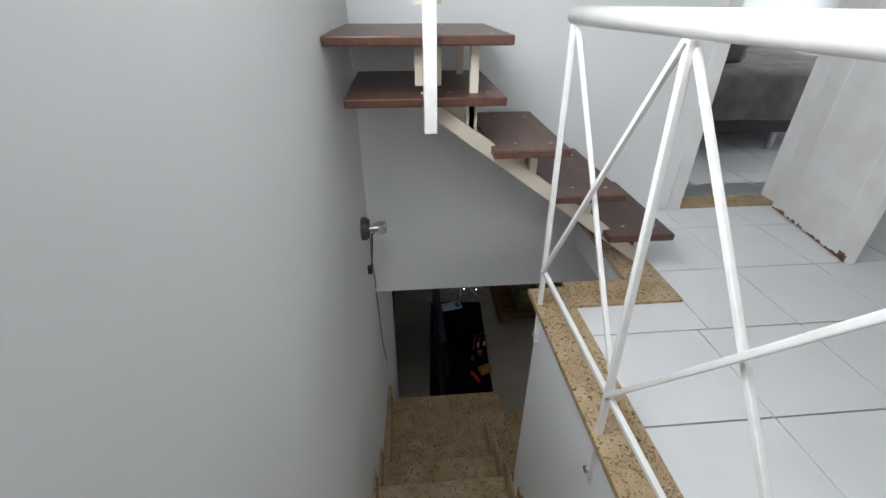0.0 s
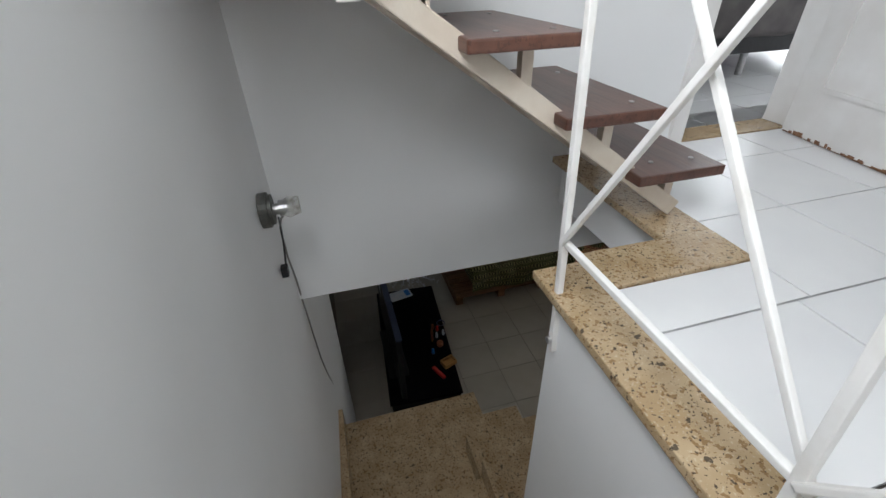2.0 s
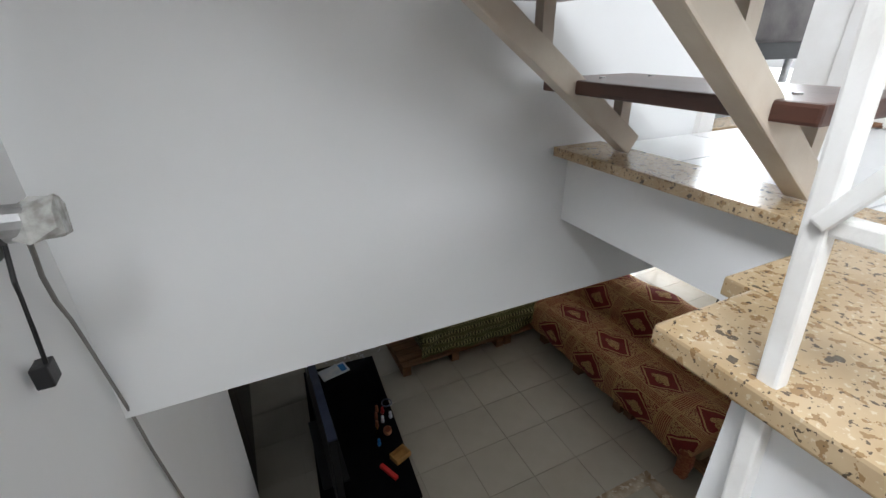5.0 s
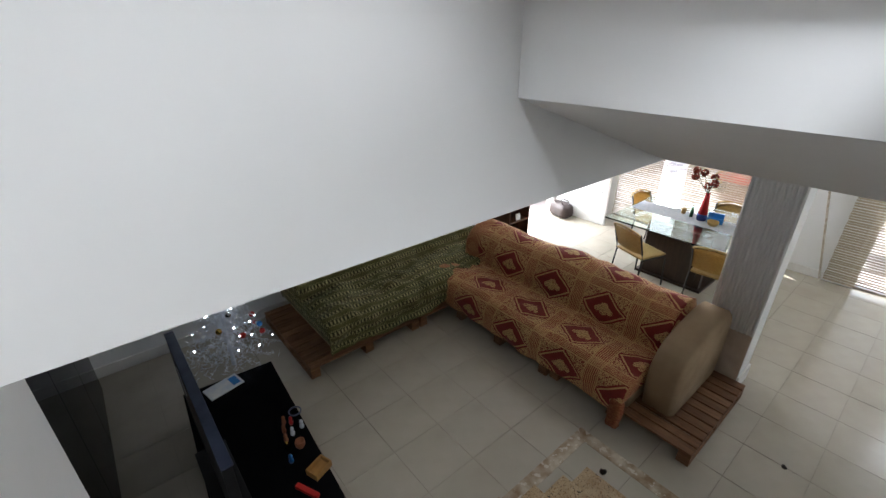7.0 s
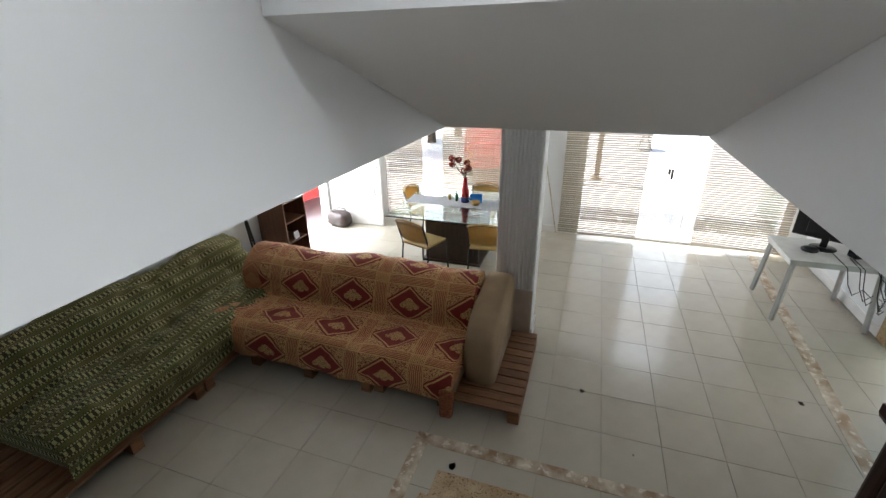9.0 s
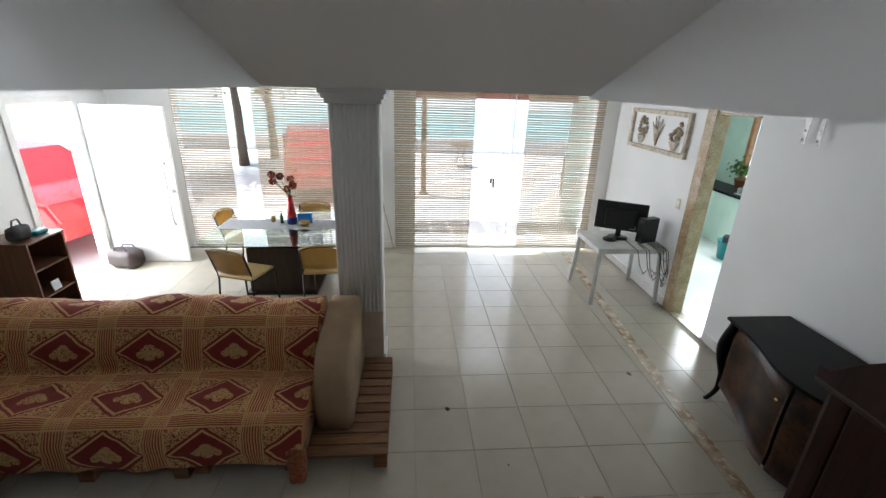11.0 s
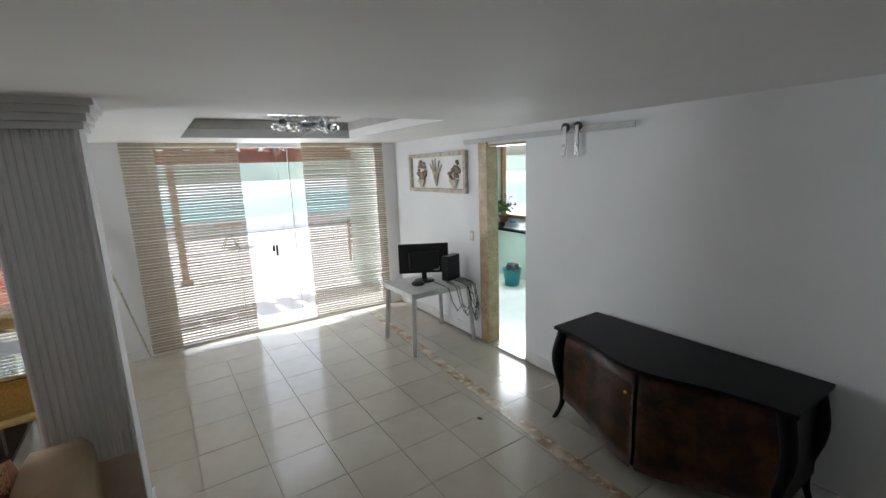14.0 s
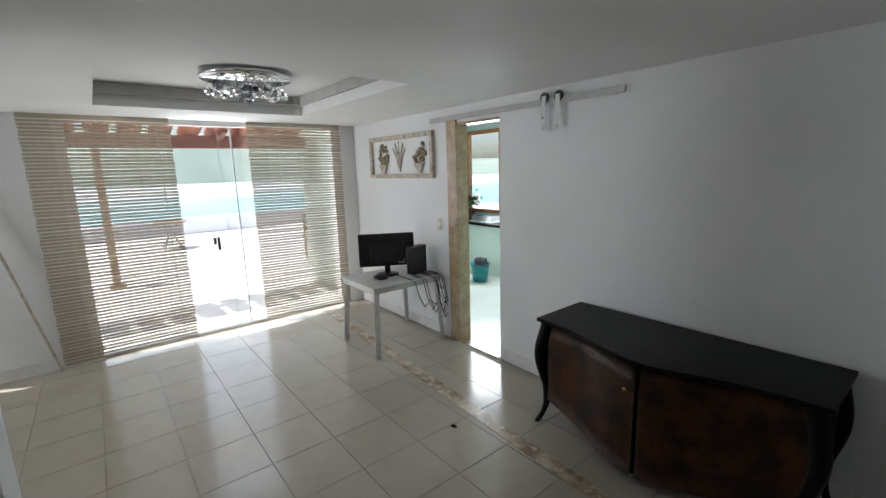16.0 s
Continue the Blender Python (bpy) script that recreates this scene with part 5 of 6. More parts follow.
def china_cabinet():
    c = thing("china_cabinet", 1.53, 1.85, 0, "tall dark mahogany china cabinet with a glass door and arched top", "cabinet")
    x0, x1, y0, y1, H = -0.29, 0.255, -0.22, 0.20, 1.93
    bx("plinth", x0, x1, y0, y1, 0, 0.12, DARKWOOD, c, "", 0.006)
    bx("back", x0, x1, y0, y0 + 0.02, 0.121, H, DARKWOOD, c)
    bx("side_panel", x0, x0 + 0.025, y0 + 0.021, y1, 0.121, H, DARKWOOD, c)
    for ya, yb in ((y0 + 0.021, y0 + 0.08), (y1 - 0.06, y1)):
        bx("corner_post", x1 - 0.05, x1, ya, yb, 0.121, H, DARKWOOD, c, "", 0.012)
    bx("rail", x1 - 0.04, x1 - 0.005, y0 + 0.081, y1 - 0.061, 1.80, H, DARKWOOD, c)
    bx("rail", x1 - 0.04, x1 - 0.005, y0 + 0.081, y1 - 0.061, 0.121, 0.3, DARKWOOD, c)
    bx("glass_side", x1 - 0.02, x1 - 0.016, y0 + 0.081, y1 - 0.061, 0.301, 1.799, CLEAR, c)
    bx("front_stile", x0 + 0.026, x0 + 0.12, y1 - 0.03, y1 - 0.001, 0.121, H, DARKWOOD, c, "", 0.006)
    bx("front_stile", x1 - 0.17, x1 - 0.051, y1 - 0.03, y1 - 0.001, 0.121, H, DARKWOOD, c, "", 0.006)
    bm = bmesh.new()
    n = 16
    for i in range(n):
        xa, xb = x0 + 0.121 + (x1 - x0 - 0.292) * i / n, x0 + 0.121 + (x1 - x0 - 0.292) * (i + 1) / n
        za, zb = (1.66 + 0.14 * math.sin(math.pi * (i + k) / n) for k in (0, 1))
        vs = [bm.verts.new(p) for p in ((xa, y1 - 0.03, za), (xb, y1 - 0.03, zb), (xb, y1 - 0.03, H), (xa, y1 - 0.03, H), (xa, y1 - 0.001, za), (xb, y1 - 0.001, zb), (xb, y1 - 0.001, H), (xa, y1 - 0.001, H))]
        for f in ((0, 1, 2, 3), (7, 6, 5, 4), (0, 4, 5, 1), (3, 2, 6, 7)):
            bm.faces.new([vs[j] for j in f])
    bmesh.ops.remove_doubles(bm, verts=bm.verts[:], dist=0.0005)
    part("arched_rail", bm, DARKWOOD, c)
    bx("glass_door", x0 + 0.121, x1 - 0.171, y1 - 0.02, y1 - 0.015, 0.3, 1.80, CLEAR, c, "clear glass door")
    bx("lower_panel", x0 + 0.121, x1 - 0.171, y1 - 0.03, y1 - 0.002, 0.121, 0.299, DARKWOOD, c)
    for z in (0.6, 1.0, 1.4):
        bx("glass_shelf", x0 + 0.03, x1 - 0.055, y0 + 0.03, y1 - 0.04, z, z + 0.006, CLEAR, c)
    bm = bmesh.new()
    n = 28
    for i in range(n):
        f0, f1 = i / n, (i + 1) / n
        zz = [1.955 + 0.15 * max(0.0, math.sin(math.pi * min(1, max(0, (f - 0.05) / 0.90)))) ** 0.8 for f in (f0, f1)]
        xa, xb = x0 - 0.01 + (x1 - x0 + 0.015) * f0, x0 - 0.01 + (x1 - x0 + 0.015) * f1
        vs = [bm.verts.new(p) for p in ((xa, y0, H + 0.001), (xb, y0, H + 0.001), (xb, y0, zz[1]), (xa, y0, zz[0]), (xa, y1 + 0.03, H + 0.001), (xb, y1 + 0.03, H + 0.001), (xb, y1 + 0.03, zz[1]), (xa, y1 + 0.03, zz[0]))]
        fs = [(0, 1, 2, 3), (7, 6, 5, 4), (0, 4, 5, 1), (3, 2, 6, 7)] + ([(0, 3, 7, 4)] if i == 0 else []) + ([(1, 5, 6, 2)] if i == n - 1 else [])
        for f in fs:
            bm.faces.new([vs[j] for j in f])
    bmesh.ops.remove_doubles(bm, verts=bm.verts[:], dist=0.0005)
    part("arched_top", bm, DARKWOOD, c, "arched dark mahogany top", 0, False)
    bm = bmesh.new()
    tube(bm, [(x0 - 0.01, y1 + 0.012, 1.925), (x1 + 0.002, y1 + 0.012, 1.925), (x1 + 0.002, y0, 1.925)], 0.016, 10)
    part("cornice", bm, DARKWOOD, c, "", 0, True)
    for i, (x, y, z) in enumerate(((0.1, 0.0, 1.006), (0.25, 0.05, 1.006), (0.3, 0.0, 0.606), (0.1, 0.05, 0.606))):
        g = small("wine_glass", 1.49 + x * 0.5, 1.85 + y, z, [(0.03, 0), (0.006, 0.006), (0.005, 0.07), (0.03, 0.10), (0.034, 0.15), (0.03, 0.151)], CLEAR, "clear stemmed glass inside the china cabinet", "glass", 14)


china_cabinet()


def plastic_table():
    t = thing("plastic_table", 6.03, 0.27, 0, "square grey-white plastic table", "table")
    bx("tabletop", -0.35, 0.35, -0.42, 0.42, 0.70, 0.72, GREY_PLASTIC, t, "", 0.006)
    for r in ((-0.34, 0.34, -0.41, -0.395), (-0.34, 0.34, 0.395, 0.41), (-0.34, -0.325, -0.395, 0.395), (0.325, 0.34, -0.395, 0.395)):
        bx("apron", *r, 0.655, 0.699, GREY_PLASTIC, t)
    for sx in (-1, 1):
        for sy in (-1, 1):
            bm = bmesh.new()
            beam(bm, (0.35 * sx, 0.41 * sy, 0), (0.31 * sx, 0.37 * sy, 0.66), 0.045, 0.045)
            part("leg", bm, GREY_PLASTIC, t, "", 0.008)
    z = 0.72
    m = thing("monitor", 6.08, 0.28, z, "black flat computer monitor seen from behind, with a white label", "monitor", "", -16)
    bm = bmesh.new()
    lathe(bm, [(0.12, 0), (0.12, 0.012), (0.05, 0.02)], 24)
    part("stand_base", bm, BLACK_PLASTIC, m, "", 0, True)
    bx("neck", -0.03, 0.03, -0.015, 0.015, 0.018, 0.16, BLACK_PLASTIC, m)
    b = bx("casing", -0.30, 0.30, -0.05, -0.016, 0.09, 0.45, BLACK_PLASTIC, m, "", 0.01)
    bx("rear_bulge", -0.18, 0.18, -0.0155, 0.03, 0.14, 0.36, BLACK_PLASTIC, m, "", 0.02)
    bx("label_sticker", -0.19, -0.12, 0.0305 - 0.047, -0.0145, 0.12, 0.165, PAPER, m, "white sticker")
    m.matrix_basis = pose(6.10, 0.27, z, 0, 0, 60)
    p = thing("computer_case", 5.95, -0.02, z, "small black computer case standing upright", "computer", "", 20)
    bx("casing", -0.05, 0.05, -0.12, 0.12, 0, 0.30, BLACK_PLASTIC, p, "", 0.006)
    bx("front_face", -0.048, 0.048, 0.121, 0.126, 0.005, 0.295, SCREEN, p)
    r = thing("router", 6.0, 0.42, z, "round black base unit with cables", "router")
    bm = bmesh.new()
    lathe(bm, [(0.075, 0), (0.08, 0.02), (0.06, 0.035), (0.03, 0.04)], 20)
    part("body", bm, BLACK_PLASTIC, r, "", 0, True)
    cb = thing("cables", 5.85, 0.1, z, "tangle of black cables hanging from the table", "cables")
    rnd = random.Random(3)
    for k in range(9):
        bm = bmesh.new()
        y = rnd.uniform(-0.25, 0.2)
        d = rnd.uniform(0.15, 0.5)
        pts = [(rnd.uniform(0, 0.2), y, 0.006), (-0.15, y + 0.02, 0.008), (-0.19, y - 0.01, -0.02), (-0.19, y - 0.06, -d * 0.6), (-0.17, y - 0.14, -d), (-0.15, y - 0.22, -d * 0.8), (-0.12, -0.30, -0.35 - 0.02 * k)]
        tube(bm, pts, 0.0045, 6)
        part("cable", bm, BLACK_PLASTIC, cb, "", 0, True)


plastic_table()


def carved_panel():
    c = thing("wall_carving", 6.48, -0.205, 1.995, "whitewashed carved wooden relief panel on the wall", "carving")
    W, H = 0.66, 0.25
    for r in ((-W, W, H - 0.05, H), (-W, W, -H, -H + 0.05), (-W, -W + 0.05, -H + 0.05, H - 0.05), (W - 0.05, W, -H + 0.05, H - 0.05)):
        bx("frame_bar", r[0], r[1], -0.014, 0.03, r[2], r[3], CARVED, c, "", 0.006)
    bx("backing", -W + 0.05, W - 0.05, -0.014, -0.006, -H + 0.05, H - 0.05, WALL, c)
    rnd = random.Random(2)
    for cx in (-0.40, 0.36):
        bm = bmesh.new()
        for k in range(26):
            a, rr = rnd.uniform(0, 6.3), rnd.uniform(0, 1) ** 0.5
            p = (cx + 0.11 * rr * math.cos(a), 0.004, 0.02 + 0.135 * rr * math.sin(a))
            bmesh.ops.create_icosphere(bm, subdivisions=1, radius=0.026, matrix=Matrix.Translation(p))
        part("fruit_bowl", bm, CARVED_DARK, c, "carved bowl of fruit", 0, True)
        bm = bmesh.new()
        lathe(bm, [(0.03, -0.19), (0.045, -0.17), (0.10, -0.09), (0.085, -0.085)], 16, (cx, 0.012, 0))
        for v in bm.verts:
            v.co.y = 0.012 + (v.co.y - 0.012) * 0.25
        part("bowl", bm, CARVED, c, "", 0, True)
    bm = bmesh.new()
    for a in (-1.1, -0.6, 0.0, 0.5, 1.0):
        tube(bm, [(0, 0.006, -0.17), (0.06 * math.sin(a), 0.012, 0.0), (0.16 * math.sin(a), 0.01, 0.16 * math.cos(a) + 0.02)], [0.01, 0.016, 0.006], 7)
    part("carved_leaves", bm, CARVED, c, "", 0, True)


carved_panel()


def barn_rail():
    r = thing("sliding_door_rail", 4.76, -0.20, 2.33, "white sliding door rail with two steel roller hangers", "rail")
    bx("track", -1.07, 1.07, 0.02, 0.034, -0.024, 0.024, mat("grey_white_track_enamel", (0.50, 0.50, 0.49), (0.42, 0.42, 0.41), 0.4, scale=12), r, "", 0.003)
    for x in (-1.0, -0.4, 0.2, 0.9):
        bm = bmesh.new()
        tube(bm, [(x, -0.02, 0), (x, 0.02, 0)], 0.014, 10)
        part("spacer", bm, STEEL, r)
    for x in (-0.55, -0.42):
        h = bx("hanger_strap", x - 0.02, x + 0.02, 0.046, 0.054, -0.22, 0.04, STEEL, r, "steel strap hanger", 0.003)
        bm = bmesh.new()
        tube(bm, [(x, 0.030, 0.03), (x, 0.046, 0.03)], 0.04, 18)
        part("roller", bm, BLACK_PLASTIC, r, "black roller")
        for z in (-0.19, -0.12):
            bm = bmesh.new()
            tube(bm, [(x, 0.054, z), (x, 0.062, z)], 0.01, 8)
            part("bolt", bm, CHROME, r)


barn_rail()
sw = thing("light_switch", 5.77, -0.22, 1.25, "cream double light switch plate on the wall", "switch")
bx("plate", -0.035, 0.035, 0.0, 0.008, -0.06, 0.06, mat("cream_plastic", (0.66, 0.60, 0.45), None, 0.4), sw, "", 0.003)
bx("rocker", -0.015, 0.015, 0.0085, 0.012, -0.03, 0.03, WHITE_WOOD, sw)


def chandelier():
    c = thing("ceiling_light", 5.86, 1.60, 2.60, "round chrome ceiling light with clear and smoked glass balls", "lamp")
    bm = bmesh.new()
    lathe(bm, [(0.33, -0.03), (0.34, -0.012), (0.33, -0.001)], 40)
    part("chrome_plate", bm, CHROME, c, "", 0, True)
    rnd = random.Random(6)
    SMOKE = glass_material("smoked_glass", (0.25, 0.25, 0.27))
    for k in range(34):
        a, r = k * 2.4, 0.29 * (k / 34) ** 0.5
        bm = bmesh.new()
        tube(bm, [(r * math.cos(a), r * math.sin(a), -0.03), (r * math.cos(a), r * math.sin(a), -0.08)], 0.004, 6)
        rod = part("rod", bm, CHROME, c)
        bm = bmesh.new()
        bmesh.ops.create_icosphere(bm, subdivisions=2, radius=rnd.uniform(0.026, 0.036), matrix=Matrix.Translation((r * math.cos(a), r * math.sin(a), -0.10 - rnd.uniform(0, 0.05))))
        part("glass_ball", bm, rnd.choice((CLEAR, SMOKE, CHROME)), c, "", 0, False)


chandelier()

# ---- things: kitchen ----
kc = thing("kitchen_counter", 8.0, -2.75, 0, "black granite worktop on pale green tiled supports", "counter")
bx("worktop", -1.6, 1.59, -0.29, 0.32, 0.86, 0.90, BLACK_LACQUER, kc, "black granite worktop", 0.004)
bx("support", -1.55, 1.59, -0.28, 0.26, 0.0, 0.859, GREEN_WALL, kc)
bu = thing("bucket", 7.15, -2.12, 0, "teal plastic bucket with a cloth over its rim", "bucket")
bm = bmesh.new()
lathe(bm, [(0.11, 0), (0.12, 0.02), (0.155, 0.28), (0.165, 0.285), (0.165, 0.30), (0.15, 0.295), (0.115, 0.03)], 24)
part("body", bm, TEAL, bu, "", 0, True)
bm = bmesh.new()
soft_box(bm, -0.15, 0.05, -0.05, 0.1, 0.24, 0.40, 0.05, 8, 0, 0.03, 9)
part("cloth", bm, GREY_CLOTH, bu, "dark crumpled cloth", 0, True)
dr = thing("dish_rack", 7.55, -2.70, 0.90, "white plastic dish rack with a blue cloth", "rack")
for i in range(9):
    bx("bar", -0.25 + 0.06 * i, -0.24 + 0.06 * i, -0.16, 0.16, 0.02, 0.11, GREY_PLASTIC, dr)
bx("tray", -0.27, 0.27, -0.18, 0.18, 0.0, 0.0195, PAPER, dr, "", 0.004)
bx("blue_cloth", 0.02, 0.1, 0.08, 0.17, 0.111, 0.13, BLUE_PLASTIC, dr)
kw = tagged(thing("window_3", 8.02, -3.12, 1.0, "kitchen window with orange-brown wooden frame", "window"), kind="structure")
ORANGE = mat("orange_brown_wood", (0.50, 0.22, 0.09), (0.40, 0.16, 0.06), 0.5, scale=12)
for r in ((-0.468, -0.40, 0, 1.52), (0.40, 0.468, 0, 1.52), (-0.40, 0.40, 1.45, 1.52), (-0.40, 0.40, 0, 0.06)):
    bx("frame_bar", r[0], r[1], -0.03, 0.06, r[2], r[3], ORANGE, kw, "", 0.004)
p = bx("pane", -0.40, 0.40, 0.0, 0.006, 0.06, 1.45, PANE, kw)
p.visible_shadow = False
fp = thing("flower_pot", 8.25, -2.92, 0.90, "terracotta pot with a yellow-green plant by the window", "plant")
bm = bmesh.new()
lathe(bm, [(0.06, 0), (0.09, 0.14), (0.1, 0.14), (0.1, 0.17), (0.085, 0.165)], 18)
part("pot", bm, TERRACOTTA, fp, "", 0, True)


def leaves(bm, centre, radius, count, size, rnd, squash=0.7):
    for _ in range(count):
        d = Vector((rnd.gauss(0, 1), rnd.gauss(0, 1), rnd.gauss(0, 1) * squash))
        c = Vector(centre) + d * radius * 0.5
        u = Vector((rnd.uniform(-1, 1), rnd.uniform(-1, 1), rnd.uniform(-1, 1))).normalized()
        s = u.cross(Vector((rnd.uniform(-1, 1), rnd.uniform(-1, 1), 1))).normalized()
        bm.faces.new([bm.verts.new(c), bm.verts.new(c + u * size * 0.5 + s * size * 0.25), bm.verts.new(c + u * size), bm.verts.new(c + u * size * 0.5 - s * size * 0.25)])


bm = bmesh.new()
leaves(bm, (0, 0, 0.33), 0.2, 160, 0.09, random.Random(5), 0.8)
part("foliage", bm, LEAF, fp)


# ---- things: outside ----
def tree_thing(x, y, h, seed):
    t = thing("tree", x, y, -0.06, "leafy green tree in the sunlit garden", "tree", "garden trees")
    rnd = random.Random(seed)
    bm = bmesh.new()
    tube(bm, [(0, 0, 0), (0.05, 0.02, h * 0.3), (0.0, 0.1, h * 0.6)], [0.16, 0.12, 0.07], 10)
    tips = []
    for k in range(7):
        a = k * 0.9 + rnd.random()
        e = Vector((math.cos(a) * h * 0.26, math.sin(a) * h * 0.26, h * (0.62 + 0.3 * rnd.random())))
        tube(bm, [(0, 0.05, h * (0.35 + 0.03 * k)), (e.x * 0.5, e.y * 0.5, e.z * 0.85), e], [0.05, 0.03, 0.012], 6)
        tips.append(e)
    part("trunk", bm, BARK, t, "", 0, True)
    bm = bmesh.new()
    for e in tips:
        leaves(bm, e, h * 0.22, 420, 0.16, rnd)
    part("crown", bm, LEAF, t)


for x, y, h, s in ((16.5, 7.5, 4.5, 1), (13.0, 9.5, 5.0, 2), (15.0, 8.0, 5.5, 3)):
    tree_thing(x, y, h, s)


def car(x, y, rz):
    c = thing("car", x, y, -0.06, "red hatchback parked in the drive", "car", "", rz)
    prof = [(-2.0, 0.35), (-2.02, 0.62), (-1.85, 0.85), (-1.15, 0.98), (-0.55, 1.42), (0.75, 1.48), (1.55, 1.05), (1.92, 0.95), (2.0, 0.6), (1.98, 0.32)]
    bm = bmesh.new()
    rows = []
    for yy, inset in ((-0.82, 0.06), (-0.78, 0.0), (0.78, 0.0), (0.82, 0.06)):
        rows.append([bm.verts.new((px * (1 - inset * 0.3), yy * (0.82 if pz > 1.1 else 1.0), pz - inset * 0.4)) for px, pz in prof])
    for p, q in zip(rows, rows[1:]):
        for j in range(len(prof)):
            bm.faces.new((p[j], p[(j + 1) % len(prof)], q[(j + 1) % len(prof)], q[j]))
    bm.faces.new(rows[0][::-1])
    bm.faces.new(rows[-1])
    part("body", bm, CAR_RED, c, "", 0.02)
    for s in (-1, 1):
        bx("side_window", -0.75, 0.95, 0.70 * s - 0.01, 0.70 * s + 0.01, 1.08, 1.36, BLACK_GLASS, c, "", 0, pose(0, 0, 0, -4 * s))
        for xx in (-1.25, 1.25):
            bm = bmesh.new()
            tube(bm, [(xx, 0.62 * s, 0.31), (xx, 0.84 * s, 0.31)], 0.31, 22)
            w = part("wheel", bm, TYRE, c)
            bm = bmesh.new()
            tube(bm, [(xx, 0.83 * s, 0.31), (xx, 0.85 * s, 0.31)], 0.19, 16)
            part("rim", bm, STEEL, w)


car(8.3, 9.3, 75)
car(12.4, 5.2, 15)


def patio_chair(x, y, rz):
    c = thing("patio_chair", x, y, -0.06, "weathered teak chair on the patio", "chair", "", rz)
    for i in range(5):
        bx("seat_slat", -0.24, 0.24, -0.22 + 0.09 * i, -0.14 + 0.09 * i, 0.44, 0.46, PATIOWOOD, c)
    for s in (-1, 1):
        bx("leg", 0.22 * s - 0.02, 0.22 * s + 0.02, -0.22, -0.18, 0, 0.44, PATIOWOOD, c)
        bx("leg", 0.22 * s - 0.02, 0.22 * s + 0.02, 0.22, 0.26, 0, 1.0, PATIOWOOD, c)
        bx("armrest", 0.22 * s - 0.03, 0.22 * s + 0.03, -0.22, 0.22, 0.64, 0.66, PATIOWOOD, c)
    for i in range(4):
        bx("back_slat", -0.20, 0.20, 0.23, 0.25, 0.55 + 0.12 * i, 0.61 + 0.12 * i, PATIOWOOD, c)


patio_chair(11.4, -1.2, -60)


def bistro_table(x, y):
    t = thing("bistro_table", x, y, -0.06, "small round metal table on the patio", "table")
    bm = bmesh.new()
    lathe(bm, [(0.36, 0.70), (0.38, 0.71), (0.38, 0.725), (0.36, 0.73)], 28)
    part("tabletop", bm, PATIOWOOD, t, "", 0, True)
    for k in range(4):
        a = math.pi * (0.25 + 0.5 * k)
        d = Vector((math.cos(a), math.sin(a), 0))
        bm = bmesh.new()
        tube(bm, [d * 0.30, d * 0.10 + Vector((0, 0, 0.35)), d * 0.20 + Vector((0, 0, 0.70))], 0.014, 8)
        part("leg", bm, BLACK_METAL, t, "", 0, True)


bistro_table(15.5, 1.2)
pp2 = thing("patio_post", 11.47, 2.55, -0.06, "weathered wooden post standing on the patio", "post")
bx("shaft", -0.06, 0.06, -0.06, 0.06, 0.05, 2.45, PATIOWOOD, pp2, "", 0.01)
bx("foot", -0.12, 0.12, -0.12, 0.12, 0.0, 0.049, PATIOWOOD, pp2, "", 0.006)
rf = thing("patio_roof", 9.4, 1.0, 2.42, "terracotta tiled eave over the patio", "roof")
for i in range(16):
    yy = -2.8 + 0.36 * i
    bm = bmesh.new()
    tube(bm, [(-0.45, yy, 0.24), (0.35, yy, 0.06)], 0.14, 10, False)
    part("roof_tile_row", bm, ROOFTILE, rf, "", 0, True)
for yy in (-2.9, -1.4, 0.1, 1.6, 3.1):
    bm = bmesh.new()
    beam(bm, (-0.45, yy, 0.07), (0.2, yy, -0.08), 0.07, 0.12)
    part("rafter", bm, ROOFWOOD, rf)
for yy in (-2.9, 3.1):
    bm = bmesh.new()
    tube(bm, [(0.02, yy, -2.48), (0.02, yy, -0.19)], 0.06, 12)
    part("post", bm, WHITE_WOOD, rf)
pw = thing("patio_parapet", 18.6, 1.0, -0.06, "low white parapet at the patio's edge", "wall")
bx("wall", -0.08, 0.08, -14, 14, 0, 0.55, WALL, pw, "", 0.01)

for x, y, s in ((3.917, 2.581, 0.03), (4.312, 0.855, 0.035), (2.86, 3.42, 0.04), (3.35, 2.2, 0.012)):
    bm = bmesh.new()
    ring = [bm.verts.new((x + s * (0.6 + 0.5 * random.random()) * math.cos(a), y + s * (0.4 + 0.4 * random.random()) * math.sin(a), 0.0012)) for a in (math.pi * k / 5 for k in range(10))]
    bm.faces.new(ring)
    bmesh.ops.solidify(bm, geom=bm.faces[:], thickness=0.001)
    setting(make("floor_chip", bm, CHIP), "dark chip in the floor tile")

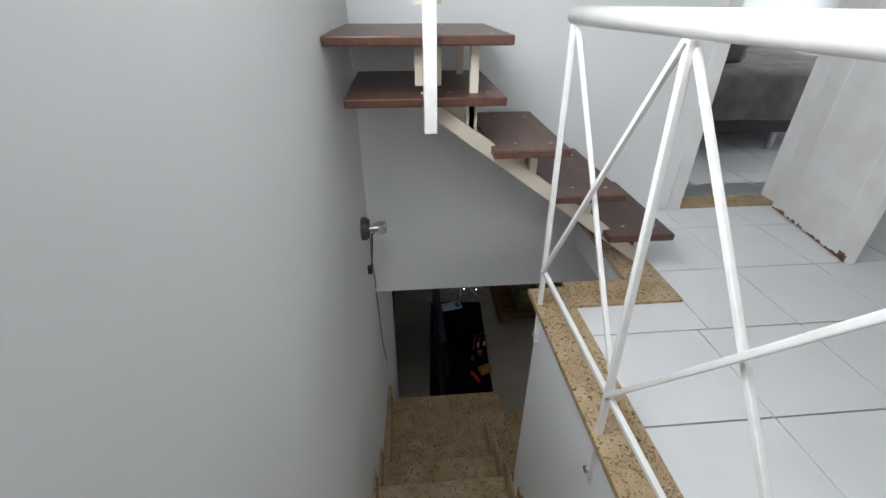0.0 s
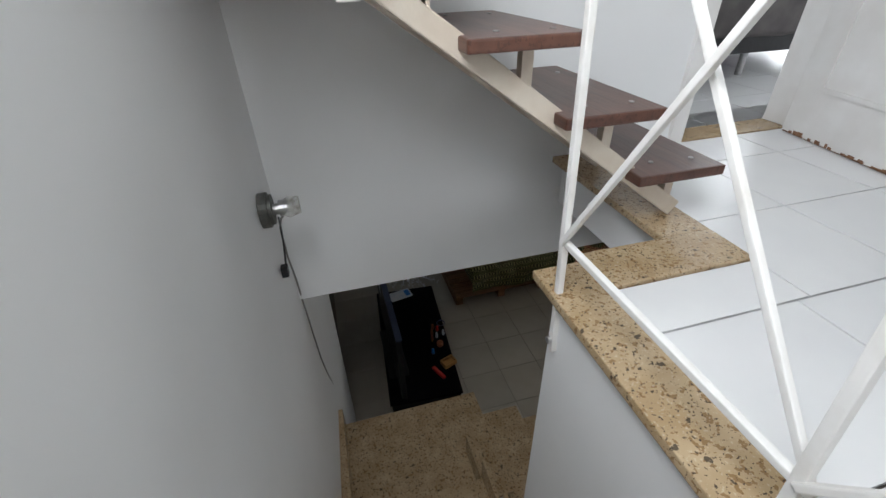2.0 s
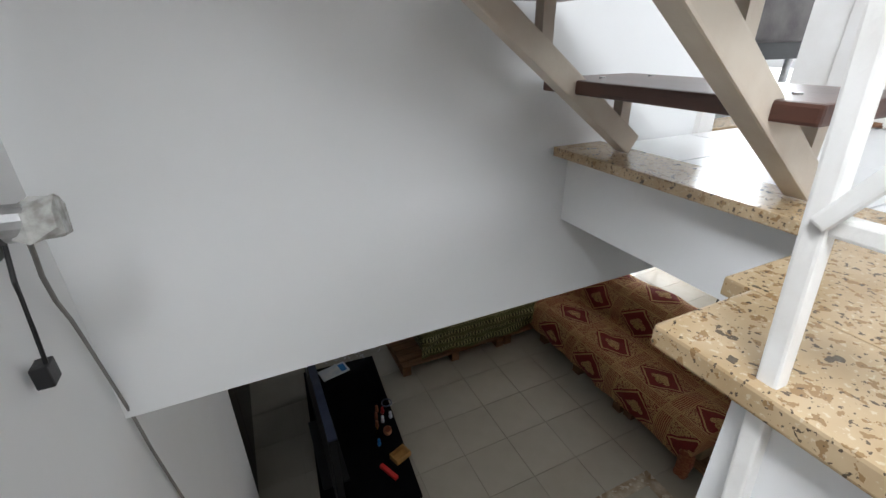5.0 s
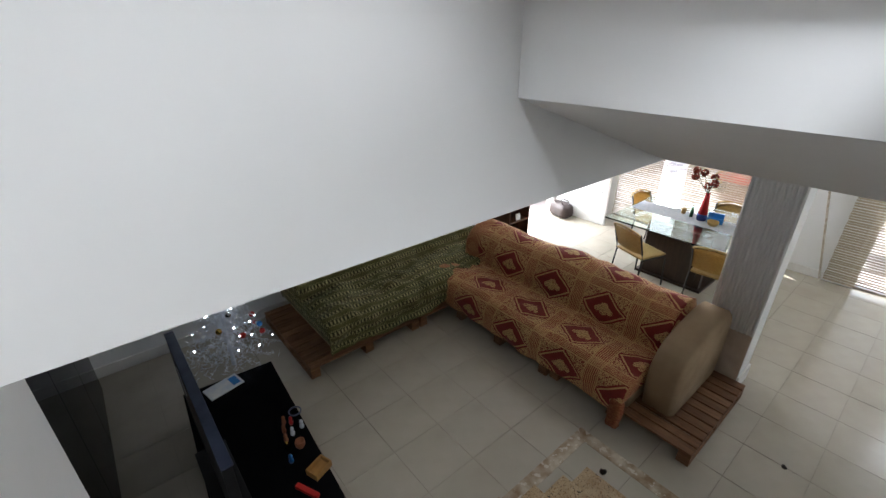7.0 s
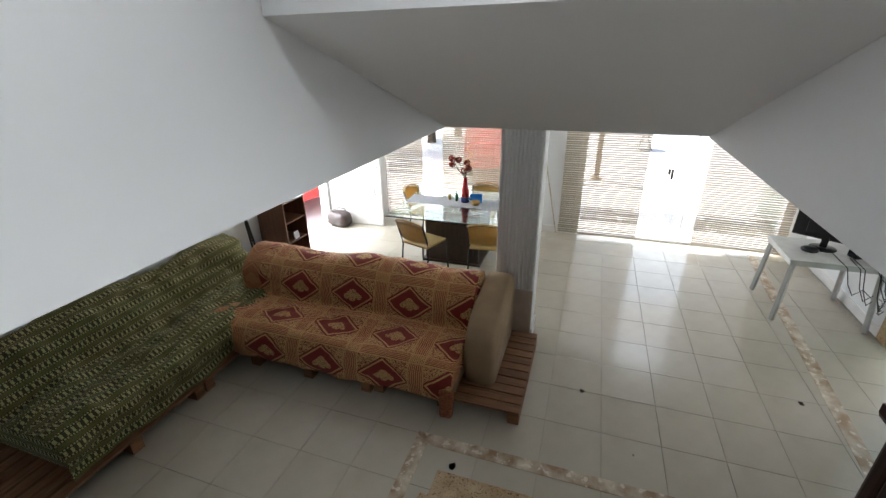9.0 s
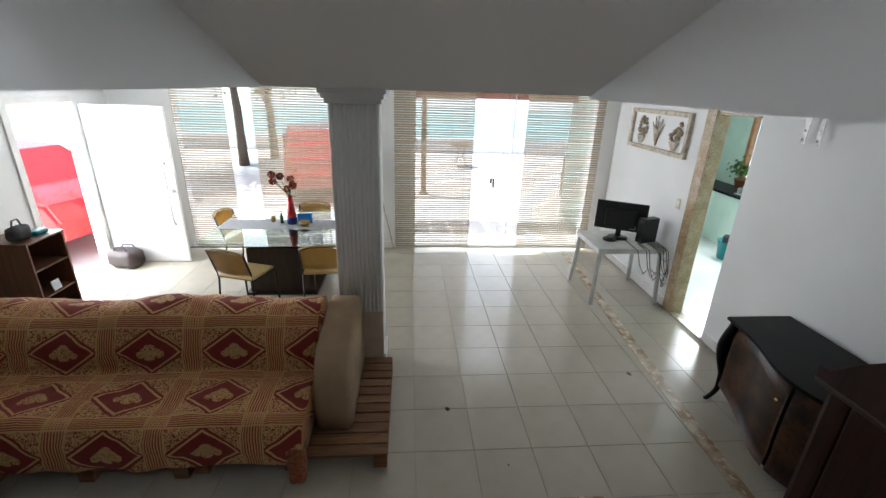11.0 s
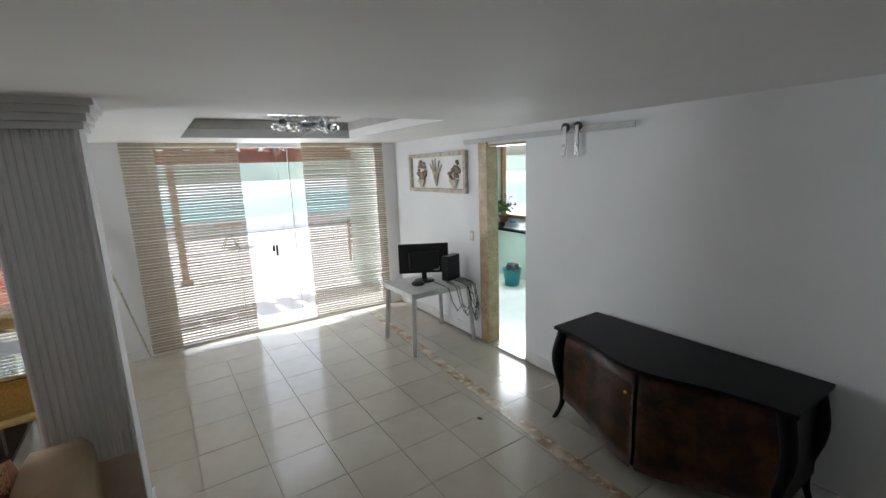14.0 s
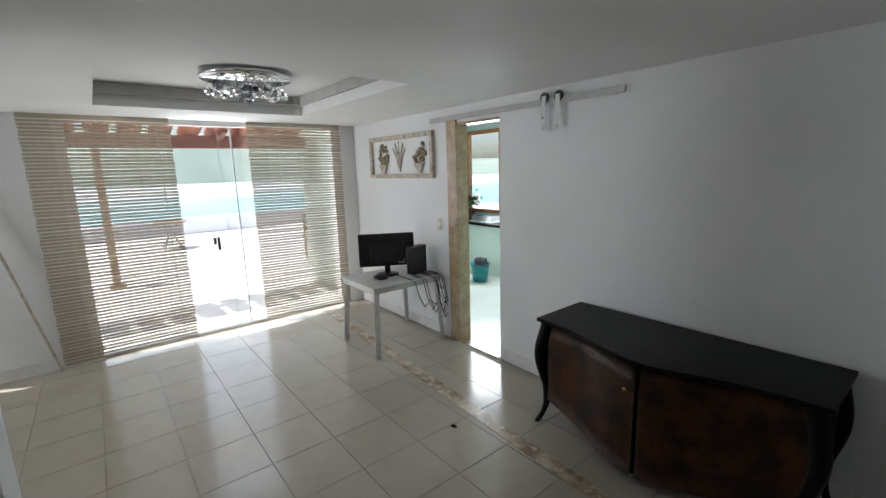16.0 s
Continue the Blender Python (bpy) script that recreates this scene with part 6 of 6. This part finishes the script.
# ---- floor tiles ----
def tile_mesh(name, w, d, h, material):
    bm = bmesh.new()
    box(bm, 0, w, 0, d, -h, 0)
    bmesh.ops.bevel(bm, geom=[e for e in bm.edges if all(v.co.z > -0.001 for v in e.verts)], offset=0.0008, segments=1, affect="EDGES")
    me = bpy.data.meshes.new(name)
    bm.to_mesh(me)
    bm.free()
    me.materials.append(material)
    return me


P = 0.428
me = tile_mesh("tile", P - 0.003, 0.421, 0.0075, TILE)
rest = bmesh.new()
for i in range(-10, 11):
    for j in range(-5, 13):
        x, y = 3.495 + P * i, 2.0 + 0.424 * j
        xa, xb, ya, yb = max(x, -0.75), min(x + P - 0.003, 7.62), max(y, -0.20), min(y + 0.421, 6.985)
        if xb - xa < 0.03 or yb - ya < 0.03:
            continue
        whole = (xb - xa > P - 0.006) and (yb - ya > 0.418)
        if whole and 1.2 < x < 6.6:
            t = new("tile", me)
            t.parent = floor
            t.location = (x, y, random.uniform(-0.0006, 0.0004))
        else:
            box(rest, xa, xb, ya, yb, -0.0075, random.uniform(-0.0006, 0.0004))
r = make("tile_rest", rest, TILE)
r.parent = floor
tagged(r, "cream floor tiles along the walls", "", "", "stuff")
up = bpy.data.objects["floor_upper"]
me2 = tile_mesh("tile", 0.414, 0.394, 0.012, UTILE)
for i in range(-2, 12):
    for j in range(-9, 12):
        x, y = 1.49 + 0.42 * i, 2.20 + 0.40 * j
        cx, cy = x + 0.2, y + 0.2
        if x < 1.06 or x > 5.8 or y < -1.9 or y > 6.5 or (x < 1.53 and y > 2.1) or (y < 3.39 and y + 0.4 > 3.24):
            continue
        t = new("tile", me2)
        t.parent = up
        t.location = (x, y, 2.9505)
for x0, x1, y0, y1 in ((1.07, 1.53, 2.2, 2.366), (1.535, 1.904, 2.2, 2.594), (1.535, 1.904, 2.6, 2.994), (1.535, 1.904, 3.0, 3.235), *[(1.91 + 0.42 * k, 2.324 + 0.42 * k, 3.0, 3.235) for k in range(8)], *[(1.07 + 0.42 * k, 1.484 + 0.42 * k, 3.39, 3.594) for k in range(10)]):
    bx("tile", x0, x1, y0, y1, 2.9385, 2.9505, UTILE, up)
